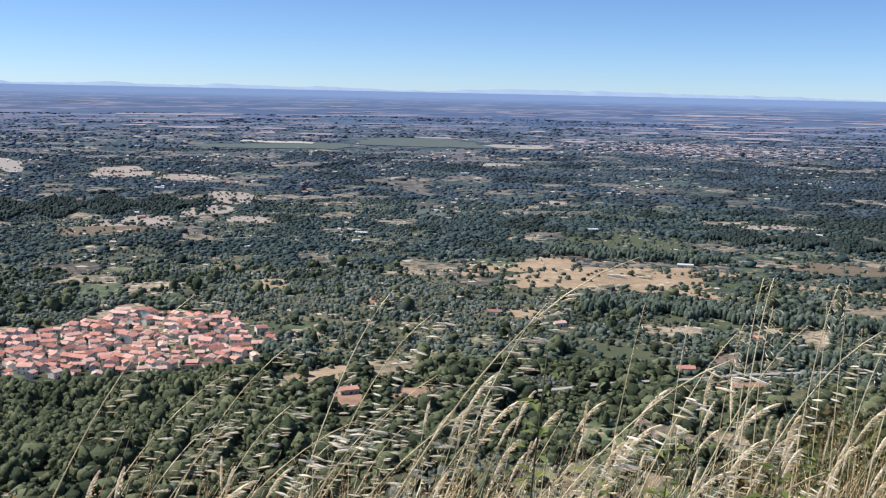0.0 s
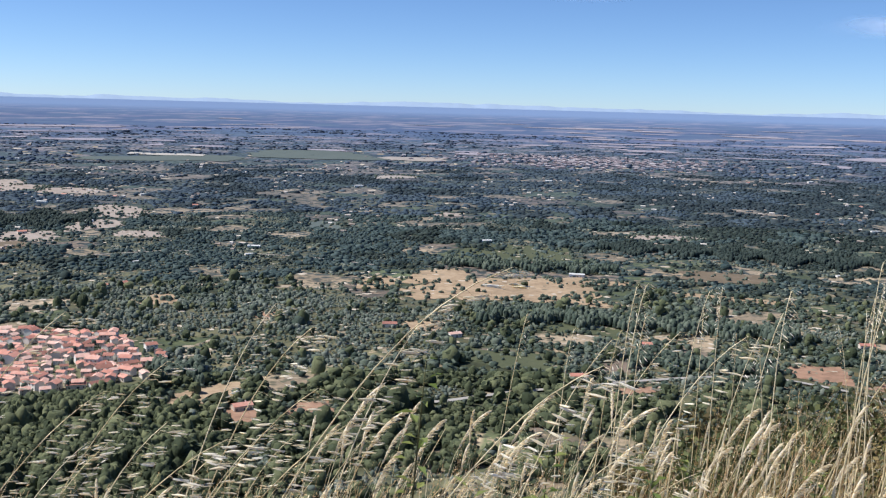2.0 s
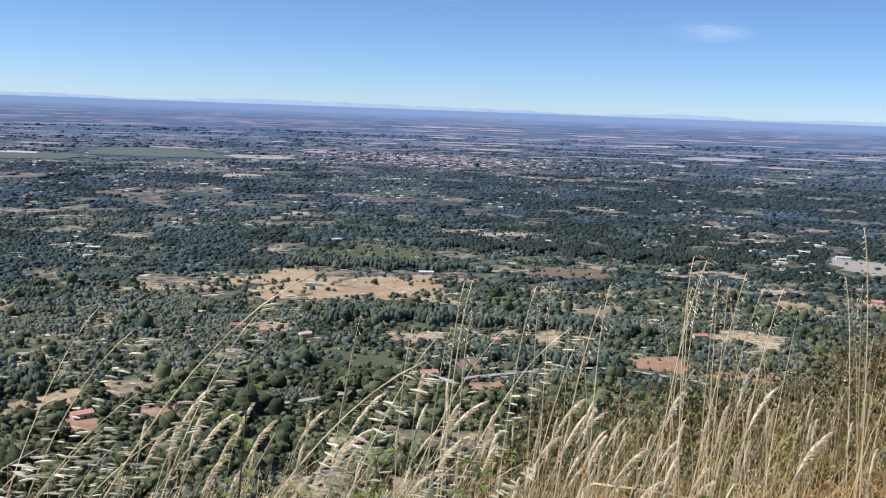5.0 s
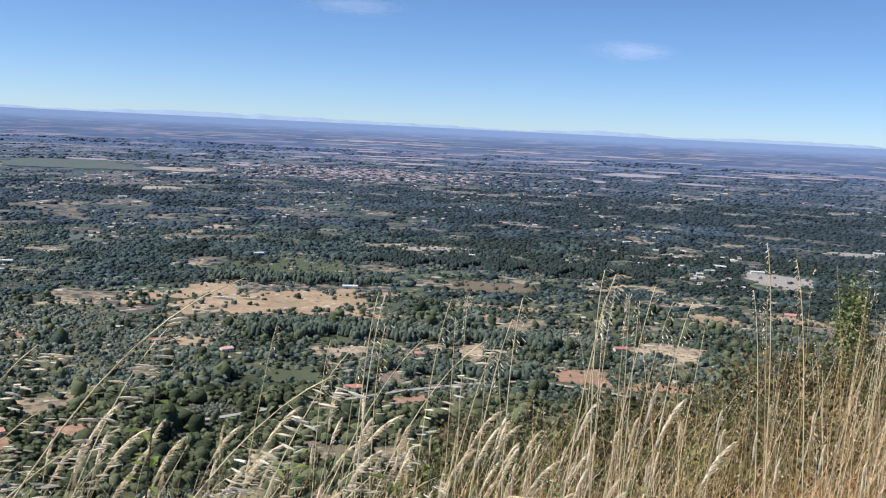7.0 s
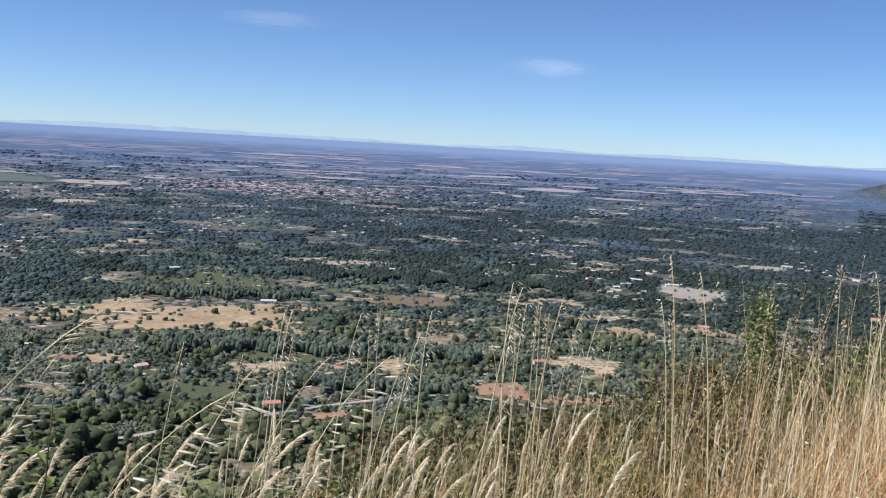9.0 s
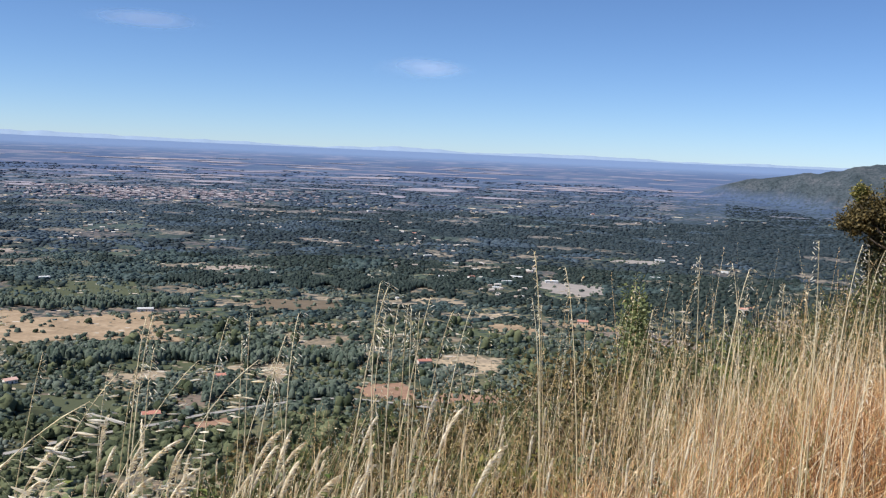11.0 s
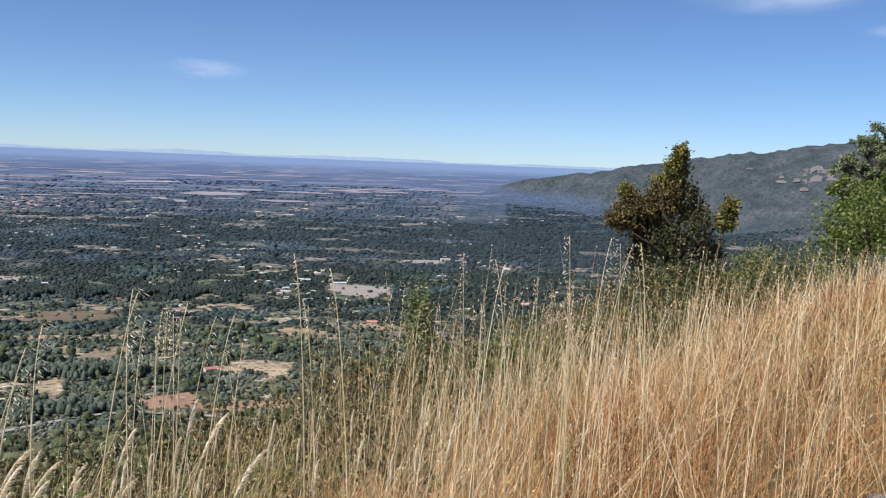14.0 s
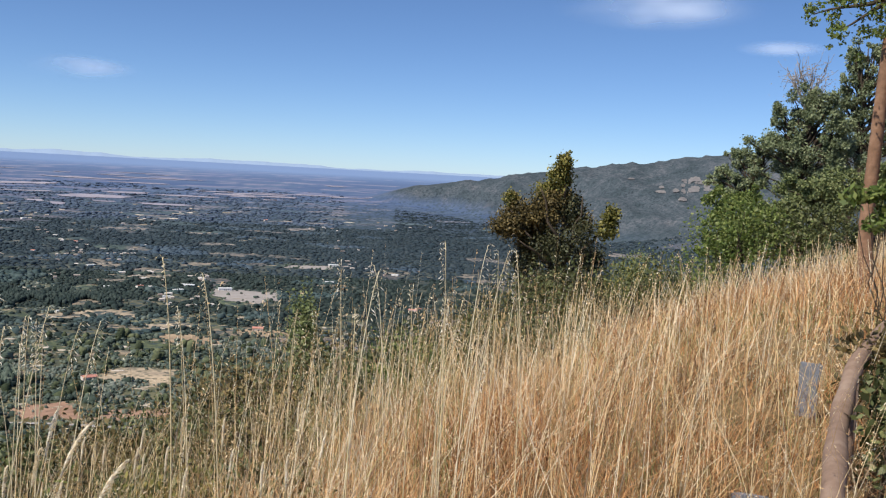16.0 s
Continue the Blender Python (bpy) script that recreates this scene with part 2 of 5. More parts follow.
NEEDLES = plain_surface("needles", [(0.11, 0.145, 0.075), (0.20, 0.245, 0.13), (0.33, 0.37, 0.21)], 3.0, 0.5, 0.6, 0.0, "island", thin=0.2)
BARK = plain_surface("bark", [(0.10, 0.058, 0.036), (0.24, 0.140, 0.086), (0.38, 0.245, 0.16)], 9.0, 1.2, 0.9, 0.9, size=0.02)
DARK_BARK = plain_surface("dark_bark", [(0.04, 0.03, 0.022), (0.09, 0.07, 0.05)], 9.0, 1.2, 0.9, 0.8, size=0.02)
PALE_TWIG = plain_surface("pale_twig", [(0.22, 0.20, 0.18), (0.38, 0.35, 0.32)], 9.0, 1.2, 0.9, 0.2)
CLEARING = plain_surface("clearing", [(0.19, 0.16, 0.115), (0.32, 0.27, 0.20), (0.52, 0.47, 0.40)], 0.4, 0.02, 0.95, 0.2, "island", size=0.2)
OLD_WOOD = plain_surface("old_wood", [(0.13, 0.085, 0.06), (0.24, 0.165, 0.12), (0.34, 0.26, 0.20)], 14.0, 1.5, 0.85, 0.6, size=0.01)
SLATE = plain_surface("slate", [(0.10, 0.105, 0.12), (0.155, 0.165, 0.19), (0.22, 0.23, 0.26)], 25.0, 4.0, 0.55, 0.4, size=0.004)


# ---- the lie of the land ----
DOWN_AZ = -31.0          # the hill falls this way
NEAR_R, RIM_R = 2600.0, 4700.0   # past the first radius the plain is drawn together towards the rim


def drawn_in(d):
    return d if d < NEAR_R else NEAR_R + (RIM_R - NEAR_R) * (d - NEAR_R) / (d - NEAR_R + RIM_R - NEAR_R)


def drawn_out(r):
    u = np.clip((r - NEAR_R) / (RIM_R - NEAR_R), 0, 0.985)
    return np.where(r < NEAR_R, r, NEAR_R + (RIM_R - NEAR_R) * u / (1 - u))


def waves(x, y, size, seed):
    """Smooth rolling of about plus or minus one."""
    rng = np.random.RandomState(seed)
    total = 0 * x
    for k in range(7):
        a, p, s = rng.uniform(0, 2 * math.pi), rng.uniform(0, 6.3), size * rng.uniform(0.45, 1.6)
        total = total + np.sin((x * math.cos(a) + y * math.sin(a)) * 6.283 / s + p)
    return total / 3.2


def land(x, y, mountain=False):
    """The ground's height: the hilltop and its slope, the plain, and the mountain that closes it on one side."""
    x, y = np.asarray(x, float), np.asarray(y, float)
    r, az = np.hypot(x, y) + 1e-6, np.degrees(np.arctan2(x, y))
    far = drawn_out(r)
    plain = EYE - PLAIN * r / far + waves(x, y, 420, 3) * 2.2 * np.clip((r - 400) / 900, 0, 1) * np.clip((4600 - r) / 1500, 0, 1)
    top = np.interp(az, [24, 28, 31, 33.5, 36, 39, 42, 43.5, 46, 52, 64, 80], [-1.9, -0.85, -0.42, 0.02, 0.5, 0.92, 1.3, 1.6, 1.88, 2.3, 2.6, 2.0])
    top = top + np.clip((az - 27) / 4, 0, 1) * (0.05 * np.sin(az * 2.1) + 0.035 * np.sin(az * 4.7 + 1) + 0.018 * np.sin(az * 11.3))
    foot = np.interp(az, [24, 30, 38, 46, 60], [4050, 3900, 3300, 2900, 2600])
    crest = 4100 + waves(x, y, 900, 5) * 60
    s = np.clip((r - foot) / (crest - foot), 0, 1)
    s = s * s * (3 - 2 * s)
    rise = np.maximum(0, EYE + 4100 * np.tan(np.radians(top)) - (EYE - PLAIN * r / far))
    rise = rise * np.clip((az - 23) / 4, 0, 1) * np.clip((130 - az) / 30, 0, 1)
    if mountain:
        return np.clip(s * rise / 40, 0, 1)
    gullies = waves(x, y, 420, 8) * 32 + waves(x, y, 170, 9) * 18
    plain = plain + s * rise + gullies * s * (1 - s) * 2.4 * np.clip(rise / 120, 0, 1) + waves(x, y, 90, 11) * 6.0 * s * np.clip(rise / 120, 0, 1)
    d = x * math.sin(radians(DOWN_AZ)) + y * math.cos(radians(DOWN_AZ))
    dd = np.clip(d - 1.8, 0, 9.4)
    fall = 0.25 * dd + 0.024 * dd * dd + 0.70 * np.maximum(d - 11.2, 0)
    hill = np.where(d > 0, -fall, np.minimum(-0.10 * d, 25)) + waves(x, y, 5.0, 12) * 0.05 * np.clip(r / 6, 0, 1)
    hill = hill - 0.25 * np.maximum(r - 260, 0)
    return np.maximum(hill, plain)


def spot(az, r, up=0.0):
    x, y = r * math.sin(radians(az)), r * math.cos(radians(az))
    return Vector((x, y, float(land(x, y)) + up))


def low(az, dep, up=0.0):
    """A place on the plain, by its bearing and how many degrees it lies under the horizon."""
    return spot(az, drawn_in(PLAIN / math.tan(radians(dep))), up)


def mesh_of(name, verts, faces, material, smooth=False):
    me = bpy.data.meshes.new(name)
    verts = np.asarray(verts, np.float32)
    if isinstance(faces, np.ndarray):
        n, k = faces.shape
        me.vertices.add(len(verts)), me.loops.add(n * k), me.polygons.add(n)
        me.vertices.foreach_set("co", verts.ravel())
        me.loops.foreach_set("vertex_index", faces.ravel().astype(np.int32))
        me.polygons.foreach_set("loop_start", np.arange(0, n * k, k, dtype=np.int32))
        me.update(calc_edges=True)
    else:
        me.from_pydata(verts.tolist(), [], faces)
    me.materials.append(material)
    me.polygons.foreach_set("use_smooth", np.broadcast_to(smooth, len(me.polygons)).astype(bool))
    me.update()
    return me


def part(name, bm, material, parent=None, label=""):
    """Links a bmesh (or a mesh) as one object under a thing."""
    if isinstance(bm, bmesh.types.BMesh):
        me = bpy.data.meshes.new(name)
        bm.to_mesh(me)
        bm.free()
        me.materials.append(material)
        if name in ("trunk", "branch", "stem", "stalk", "pole", "post", "spikelet"):
            me.polygons.foreach_set("use_smooth", np.full(len(me.polygons), True))
    else:
        me = bm
    ob = new(name, me)
    ob.parent = parent
    return tagged(ob, label)


def grid_mesh(name, xs, ys, material, up=0.0, smooth=True):
    """A sheet over a table of places that lies on the land."""
    n, k = xs.shape
    zs = land(xs, ys) + up
    verts = np.stack([xs, ys, zs], -1).reshape(-1, 3)
    i = np.arange(n * k).reshape(n, k)
    faces = np.stack([i[:-1, :-1], i[1:, :-1], i[1:, 1:], i[:-1, 1:]], -1).reshape(-1, 4)
    return mesh_of(name, verts, faces, material, smooth)


WOOD, OLIVE, SCRUB, DRY, GREEN, BROWN = range(6)
SOILS = np.array([(0.062, 0.072, 0.044), (0.125, 0.125, 0.078), (0.105, 0.106, 0.066), (0.31, 0.255, 0.190), (0.100, 0.122, 0.070), (0.185, 0.150, 0.128)])


def parcels(x, y, size, seed):
    """Land parcels of about that size: for each place two chances of its parcel, and how near it lies to the parcel's edge (0 to 1)."""
    x, y = x + waves(x, y, size * 1.5, seed) * size * 0.22, y + waves(x, y, size * 1.5, seed + 1) * size * 0.22
    i, j = np.floor(x / size), np.floor(y / size)
    best, second = np.full(x.shape, 1e9), np.full(x.shape, 1e9)
    one, two = np.zeros(x.shape), np.zeros(x.shape)

    def chance(a, b, k):
        v = np.sin(a * 127.1 + b * 311.7 + k * 74.7 + seed * 13.3) * 43758.5453
        return v - np.floor(v)

    for di in (-1, 0, 1):
        for dj in (-1, 0, 1):
            a, b = i + di, j + dj
            d = np.hypot((a + 0.15 + 0.7 * chance(a, b, 1)) * size - x, (b + 0.15 + 0.7 * chance(a, b, 2)) * size - y)
            near = d < best
            second = np.where(near, best, np.minimum(second, d))
            one, two = np.where(near, chance(a, b, 3), one), np.where(near, chance(a, b, 4), two)
            best = np.where(near, d, best)
    return one, two, np.clip((second - best) / size, 0, 1)


def grove(az, dep):
    return (az > -32) & (az < -13) & (dep > 10.4) & (dep < 15.2)


def land_use(az, r):
    """What grows there (WOOD to BROWN), a chance of the parcel, and the nearness to its edge."""
    far = drawn_out(r)
    x, y = far * np.sin(np.radians(az)), far * np.cos(np.radians(az))
    dep = np.degrees(np.arctan(PLAIN / far))
    bands = [parcels(x, y, size, seed) for size, seed in ((44, 5), (64, 7), (120, 9), (460, 11))]
    pick = [far < 900, far < 2300, far < 6500]
    one, two, edge = (np.select(pick, [b[k] for b in bands[:3]], bands[3][k]) for k in range(3))
    wood = np.interp(dep, [0.8, 2.2, 3.4, 4.5, 6, 7.4, 8.6, 9.4, 12, 14.5, 16.5], [0.42, 0.36, 0.42, 0.50, 0.50, 0.56, 0.52, 0.34, 0.32, 0.38, 0.56])
    wood = wood + np.clip((az + 6) / 12, 0, 1) * np.where((dep > 1.9) & (dep < 9), np.where(dep < 6, 0.26, 0.17), 0.0) + 0.35 * ((az < -25) & (dep > 15.4)) + 0.22 * waves(x, y, 700, 44)
    wood = np.where(grove(az, dep), 0.10, wood)
    wood = np.where((az + 2 * np.sin(far / 140) > 25) & (dep < 5.5), 0.90, wood)
    s = np.clip((one - wood) / np.maximum(1e-3, 1 - wood), 0, 1)
    shares = np.where(grove(az, dep), 0.80, np.where(dep > 9, 0.36, np.where(dep > 4, 0.22, 0.06)))
    dry = np.where(dep > 4, 0.70, 0.50)
    kind = np.select([one < wood, s < shares, s < shares + (1 - shares) * (0.42 if dep.ndim == 0 else np.where(dep > 4, 0.42, 0.15)), s < dry + 0.12, s < 0.93], [WOOD, OLIVE, SCRUB, DRY, GREEN], BROWN)
    return kind, two, edge


# ---- the ground ----
radii = np.concatenate([[0.0], np.geomspace(0.03, 60, 100), np.geomspace(63, 700, 60), np.linspace(710, 2600, 190), np.linspace(2614, 4400, 120), np.linspace(4415, 4668, 24)])
turns = np.concatenate([np.arange(-180, -60, 6.0), np.concatenate([np.arange(-60, -48, 2.0), np.arange(-48, 60, 0.36), np.arange(60, 75, 2.5)]), np.arange(75, 180.1, 5.0)])
tt, rr = np.meshgrid(np.radians(turns), radii)
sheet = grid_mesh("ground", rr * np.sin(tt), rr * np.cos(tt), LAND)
sheet.flip_normals()
uv = sheet.uv_layers.new(name="plan")
flat = np.stack([drawn_out(rr) * np.sin(tt), drawn_out(rr) * np.cos(tt)], -1).reshape(-1, 2) / 1000
idx = np.empty(len(sheet.loops), np.int32)
sheet.loops.foreach_get("vertex_index", idx)
uv.data.foreach_set("uv", flat[idx].astype(np.float32).ravel())
share = land(rr * np.sin(tt), rr * np.cos(tt), True).reshape(-1)
sheet.uv_layers.new(name="mountain").data.foreach_set("uv", np.stack([share, share], -1)[idx].astype(np.float32).ravel())
kind, two, edge = land_use(np.degrees(tt), rr)
tone = SOILS[kind] * (0.72 + 0.56 * two)[..., None]
tone = tone + ((edge < 0.05) & (kind != WOOD))[..., None] * (SOILS[WOOD] - tone) * 0.6
layer = sheet.color_attributes.new("cover", "FLOAT_COLOR", "POINT")
layer.data.foreach_set("color", np.concatenate([tone, np.ones(tone.shape[:2] + (1,))], -1).astype(np.float32).ravel())
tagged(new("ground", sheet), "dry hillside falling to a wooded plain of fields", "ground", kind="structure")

# ranges on the horizon, the blue of haze put into their colour
for k, (base, high, reach) in enumerate(((4730, 0.34, 420), (4690, 0.05, 900))):
    a = np.radians(np.arange(-75, 70, 0.12))
    x, y = base * np.sin(a), base * np.cos(a)
    swell = waves(x, y, reach, 21 + k) * 0.5 + waves(x, y, 160, 31 + k) * 0.16 + waves(x, y, 45, 33 + k) * 0.05
    shape = np.interp(np.degrees(a), [-75, -40, -26, -20, -14, -6, 2, 10, 30, 70], [0.6, 0.75, 0.85, 0.6, 1.05, 0.8, 0.5, 0.8, 0.6, 0.5])
    z = EYE + base * np.tan(np.radians(high * (shape + 0.35 * swell) - 0.18))
    foot = 1 - 150 / base
    verts = np.concatenate([np.stack([x * foot, y * foot, z * 0 - 70], -1), np.stack([x, y, z], -1), np.stack([x * 1.012, y * 1.012, z - 30], -1)])
    n = len(a)
    i = np.arange(n - 1)
    faces = np.concatenate([np.stack([i, i + 1, i + 1 + n, i + n], -1), np.stack([i + n, i + 1 + n, i + 1 + 2 * n, i + 2 * n], -1)])
    tagged(new("backdrop", mesh_of("backdrop", verts, faces, (PALE_HAZE_HILLS, BLUE_HAZE_HILLS)[k], True)), "low mountain range on the far horizon, haze blue in its colour", "mountains", kind="structure")


# ---- fields, roads ----
CLEAR = []


def field(az, dep, wide, tall, material, label, tilt=0.0, seed=1, trees=0.1, keep=True):
    """A field as a thin layer on the land with an uneven edge: its middle, half width and half height in degrees of bearing and depression."""
    # dry fields farther off take the colour with haze in it
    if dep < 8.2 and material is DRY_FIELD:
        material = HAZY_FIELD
    rng = np.random.RandomState(seed)
    n, k = (96 if dep > 4 else 40), (6 if dep > 4 else 3)
    p = rng.uniform(0, 6.3, 8)
    turn = np.linspace(0, 2 * math.pi, n)
    c, q = np.cos(turn), np.sin(turn)
    edge = (np.abs(c) ** 3.2 + np.abs(q) ** 3.2) ** (-1 / 3.2)
    edge = edge * (0.9 + 0.10 * np.sin(2 * turn + p[0]) + 0.09 * np.sin(3 * turn + p[1]) + 0.07 * np.sin(7 * turn + p[2]) + 0.05 * np.sin(13 * turn + p[3]))
    out = np.linspace(0.02, 1, k)[None] * edge[:, None]
    u, v = out * c[:, None], out * q[:, None]
    deps = dep - v * tall - tilt * u
    azs = az + wide * u
    r = np.vectorize(drawn_in)(PLAIN / np.tan(np.radians(np.maximum(deps, 0.25))))
    a = np.radians(azs)
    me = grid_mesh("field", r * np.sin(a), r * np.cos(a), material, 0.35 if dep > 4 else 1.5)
    if me.polygons[len(me.polygons) // 2].normal.z < 0:
        me.flip_normals()
    if keep:
        CLEAR.append((az, dep, wide, tall, tilt, trees))
    return tagged(new("field", me), label, "field", "fields", "structure")


OPEN_STRIPS = []


def strip(name, places, width, material, label, category, up=1.0, kind="structure"):
    """A road along a few places (bearing, depression)."""
    pts = [low(a, d) for a, d in places]
    fine = []
    for i in range(len(pts) - 1):
        p0, p1, p2, p3 = pts[max(i - 1, 0)], pts[i], pts[i + 1], pts[min(i + 2, len(pts) - 1)]
        for s in np.linspace(0, 1, 14, endpoint=i == len(pts) - 2):
            fine.append(0.5 * ((2 * p1) + (p2 - p0) * s + (2 * p0 - 5 * p1 + 4 * p2 - p3) * s * s + (3 * p1 - p0 - 3 * p2 + p3) * s ** 3))
    xs, ys = [], []
    for i, p in enumerate(fine):
        t = (fine[min(i + 1, len(fine) - 1)] - fine[max(i - 1, 0)]).normalized()
        side = Vector((t.y, -t.x, 0)) * width / 2
        xs.append([p.x - side.x, p.x, p.x + side.x])
        ys.append([p.y - side.y, p.y, p.y + side.y])
    OPEN_STRIPS.append(np.array([(p.x, p.y, 3.0) for p in fine]))
    return tagged(new(name, grid_mesh(name, np.array(xs), np.array(ys), material, up)), label, category, kind=kind)


TAN = "dry tan stubble field among the scrub"
field(-9.4, 10.35, 6.0, 0.68, DRY_FIELD, "golden dry field with scattered bushes", 0.42, 3, 0.10)
field(-9.0, 8.3, 4.0, 0.45, OLIVE_FIELD, "smooth olive-green plantation above the golden field", 0.1, 53, 0.9)
field(-4.5, 12.4, 3.2, 0.35, OLIVE_FIELD, "smooth dark green plantation in the valley", 0.0, 54, 0.2)
field(-13.2, 9.75, 2.0, 0.42, DRY_FIELD, "golden dry field on a low rise", 0.1, 4, 0.05)
field(-6.0, 10.85, 3.4, 0.20, DRY_FIELD, TAN, 0.0, 5, 0.2)
field(-16.7, 10.1, 1.4, 0.32, DRY_FIELD, TAN, 0.0, 6, 0.4)
field(-4.2, 9.75, 2.4, 0.13, DRY_FIELD, TAN, 0.0, 7, 0.3)
field(3.4, 10.2, 3.4, 0.13, DRY_FIELD, TAN, -0.05, 8, 0.3)
field(15.6, 10.0, 2.0, 0.26, DRY_FIELD, TAN, -0.15, 9, 0.25)
field(20.5, 9.5, 2.6, 0.16, DRY_FIELD, TAN, 0.0, 10, 0.3)
field(18.7, 7.5, 1.9, 0.38, PALE_FIELD, "bare grey-tan field beside farm sheds", -0.12, 11, 0.02)
field(22.3, 5.78, 1.4, 0.15, PALE_FIELD, "pale bare field at the edge of woods", 0.0, 12, 0.05)
field(0.2, 6.95, 1.6, 0.13, DRY_FIELD, TAN, 0.0, 13, 0.3)
field(8.4, 13.7, 1.9, 0.48, RED_SOIL, "ploughed reddish field below the hill", 0.0, 14, 0.05)
field(13.0, 14.0, 2.6, 0.25, RED_SOIL, "bare reddish soil below the hill", 0.0, 15, 0.2)
field(-12.9, 6.15, 0.9, 0.12, DRY_FIELD, TAN, 0.0, 16, 0.2)
field(-19.8, 6.85, 0.9, 0.22, GREEN_FIELD, "small bright green meadow in the woods", 0.0, 17, 0.1)
field(-20.5, 2.95, 4.2, 0.24, GREEN_FIELD, "long green field on the plain", -0.05, 18, 0)
field(-28.5, 3.25, 4.6, 0.17, GREEN_FIELD, "long green field on the plain", 0.0, 19, 0)
field(-14.8, 3.05, 2.2, 0.11, PALE_FIELD, "pale dry field on the plain", 0.06, 20, 0)
field(-15.8, 4.1, 1.3, 0.10, PALE_FIELD, "pale dry field on the plain", 0.0, 21, 0)
field(-33.5, 5.0, 1.6, 0.17, DRY_FIELD, TAN, 0.0, 22, 0.2)
field(-37.0, 4.6, 1.4, 0.22, DRY_FIELD, TAN, 0.05, 23, 0.1)
field(-31.0, 6.2, 1.2, 0.28, DRY_FIELD, TAN, 0.0, 24, 0.3)
field(-36.4, 7.5, 2.6, 0.30, DRY_FIELD, "dry field round a farm in the valley", 0.0, 25, 0.35)
field(-30.0, 7.4, 1.4, 0.20, DRY_FIELD, TAN, 0.0, 26, 0.3)
field(-43.0, 4.2, 1.2, 0.35, PALE_FIELD, "pale dry field on the plain", -0.2, 27, 0)
field(-38.0, 7.95, 2.4, 0.30, BROWN_FIELD, "brown ploughed field beside a pine plantation", 0.0, 60, 0.15)
field(-36.9, 4.85, 2.2, 0.16, DRY_FIELD, TAN, 0.0, 61, 0.1)
field(-32.3, 6.9, 1.6, 0.30, DRY_FIELD, TAN, 0.1, 62, 0.2)
field(-31.0, 6.05, 1.5, 0.22, DRY_FIELD, TAN, 0.0, 63, 0.2)
field(-0.65, 7.0, 1.9, 0.12, DRY_FIELD, TAN, 0.0, 64, 0.1)
field(3.0, 9.05, 2.6, 0.36, BROWN_FIELD, "brown fallow slope", 0.0, 66, 0.3)
field(-8.5, 14.4, 2.8, 0.55, OLIVE_FIELD, "smooth dark green hillock", 0.0, 67, 0.2)
field(-34.0, 1.58, 3.2, 0.05, FAR_HAZE_FIELD, "long pale field far out on the plain", 0.0, 68, 0)
field(-33.2, 2.25, 1.7, 0.07, FAR_HAZE_FIELD, "pale field far out on the plain", 0.0, 69, 0)
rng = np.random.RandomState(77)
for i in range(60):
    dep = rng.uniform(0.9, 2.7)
    field(rng.uniform(-43, 26), dep, rng.uniform(0.4, 1.5), rng.uniform(0.012, 0.04) * dep / 1.6, FAR_HAZE_FIELD, "pale dry field far out on the plain", 0.0, 200 + i, 0)
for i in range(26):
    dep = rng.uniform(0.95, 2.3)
    field(rng.uniform(-8, 20), dep, rng.uniform(0.8, 2.6), rng.uniform(0.018, 0.05) * dep / 1.6, FAR_HAZE_FIELD, "long pale field far out on the plain", 0.0, 300 + i, 0)
field(-26.5, 16.3, 2.2, 0.5, DRY_FIELD, "bare ground below the village", 0.2, 34, 0.1)
field(-24.6, 17.5, 1.1, 0.55, RED_SOIL, "bare red earth bank", 0.0, 35, 0.1)
field(-20.5, 17.2, 1.6, 0.35, RED_SOIL, "bare red earth bank", 0.1, 36, 0.2)
field(-29.0, 11.0, 1.2, 0.3, DRY_FIELD, TAN, 0, 37, 0.3)
field(-23.0, 12.0, 0.9, 0.2, RED_SOIL, "bare red earth among olive trees", 0, 38, 0.2)
field(-13.8, 12.6, 1.5, 0.35, DRY_FIELD, TAN, 0, 39, 0.4)
field(-2.0, 15.6, 2.4, 0.22, RED_SOIL, "cut red earth bank by the road", 0.35, 40, 0.1)
strip("road", [(-16.5, 17.25), (-14.5, 17.0), (-12.4, 16.8), (-8.5, 16.2), (-4.3, 15.6), (-1.7, 15.1), (4.2, 14.3), (8.0, 14.35), (14, 14.9)], 5.5, ASPHALT, "grey asphalt road across the valley", "road", 1.3)
strip("road", [(-34, 8.6), (-28, 8.3), (-22, 8.6), (-17, 9.2)], 4.0, PALE_FIELD, "pale dirt track across the valley", "track", 1.3)

# ---- woods in the valley: stuff, far too many to count ----
def tufts(centres, sizes, k, rng, share):
    """Trees as bunches of small ragged leafy scraps turned every way: one mesh's tables."""
    n = len(centres)
    d = rng.normal(0, 1, (n, k, 3))
    d /= np.linalg.norm(d, axis=-1, keepdims=True)
    d[..., 2] = np.where(d[..., 2] < -0.35, -d[..., 2], d[..., 2])
    p = centres[:, None] + d * sizes[:, None] * rng.uniform(0.35, 1.08, (n, k, 1))
    face = d * 0.8 + np.array([0, 0, 0.35]) + rng.normal(0, 0.45, (n, k, 3))
    face /= np.linalg.norm(face, axis=-1, keepdims=True)
    u = np.cross(face, rng.normal(0, 1, (n, k, 3)))
    u /= np.linalg.norm(u, axis=-1, keepdims=True)
    w = np.cross(face, u)
    reach = share * 1.25 * sizes[:, None, :1] * rng.uniform(0.55, 1.25, (n, k, 1))
    corners = [p + (u * a + w * b) * reach * rng.uniform(0.7, 1.4, (n, k, 1)) for a, b in ((1, 0), (-0.5, 0.87), (-0.5, -0.87))]
    return np.stack(corners, 2).reshape(-1, 3), np.arange(3 * n * k).reshape(-1, 3)


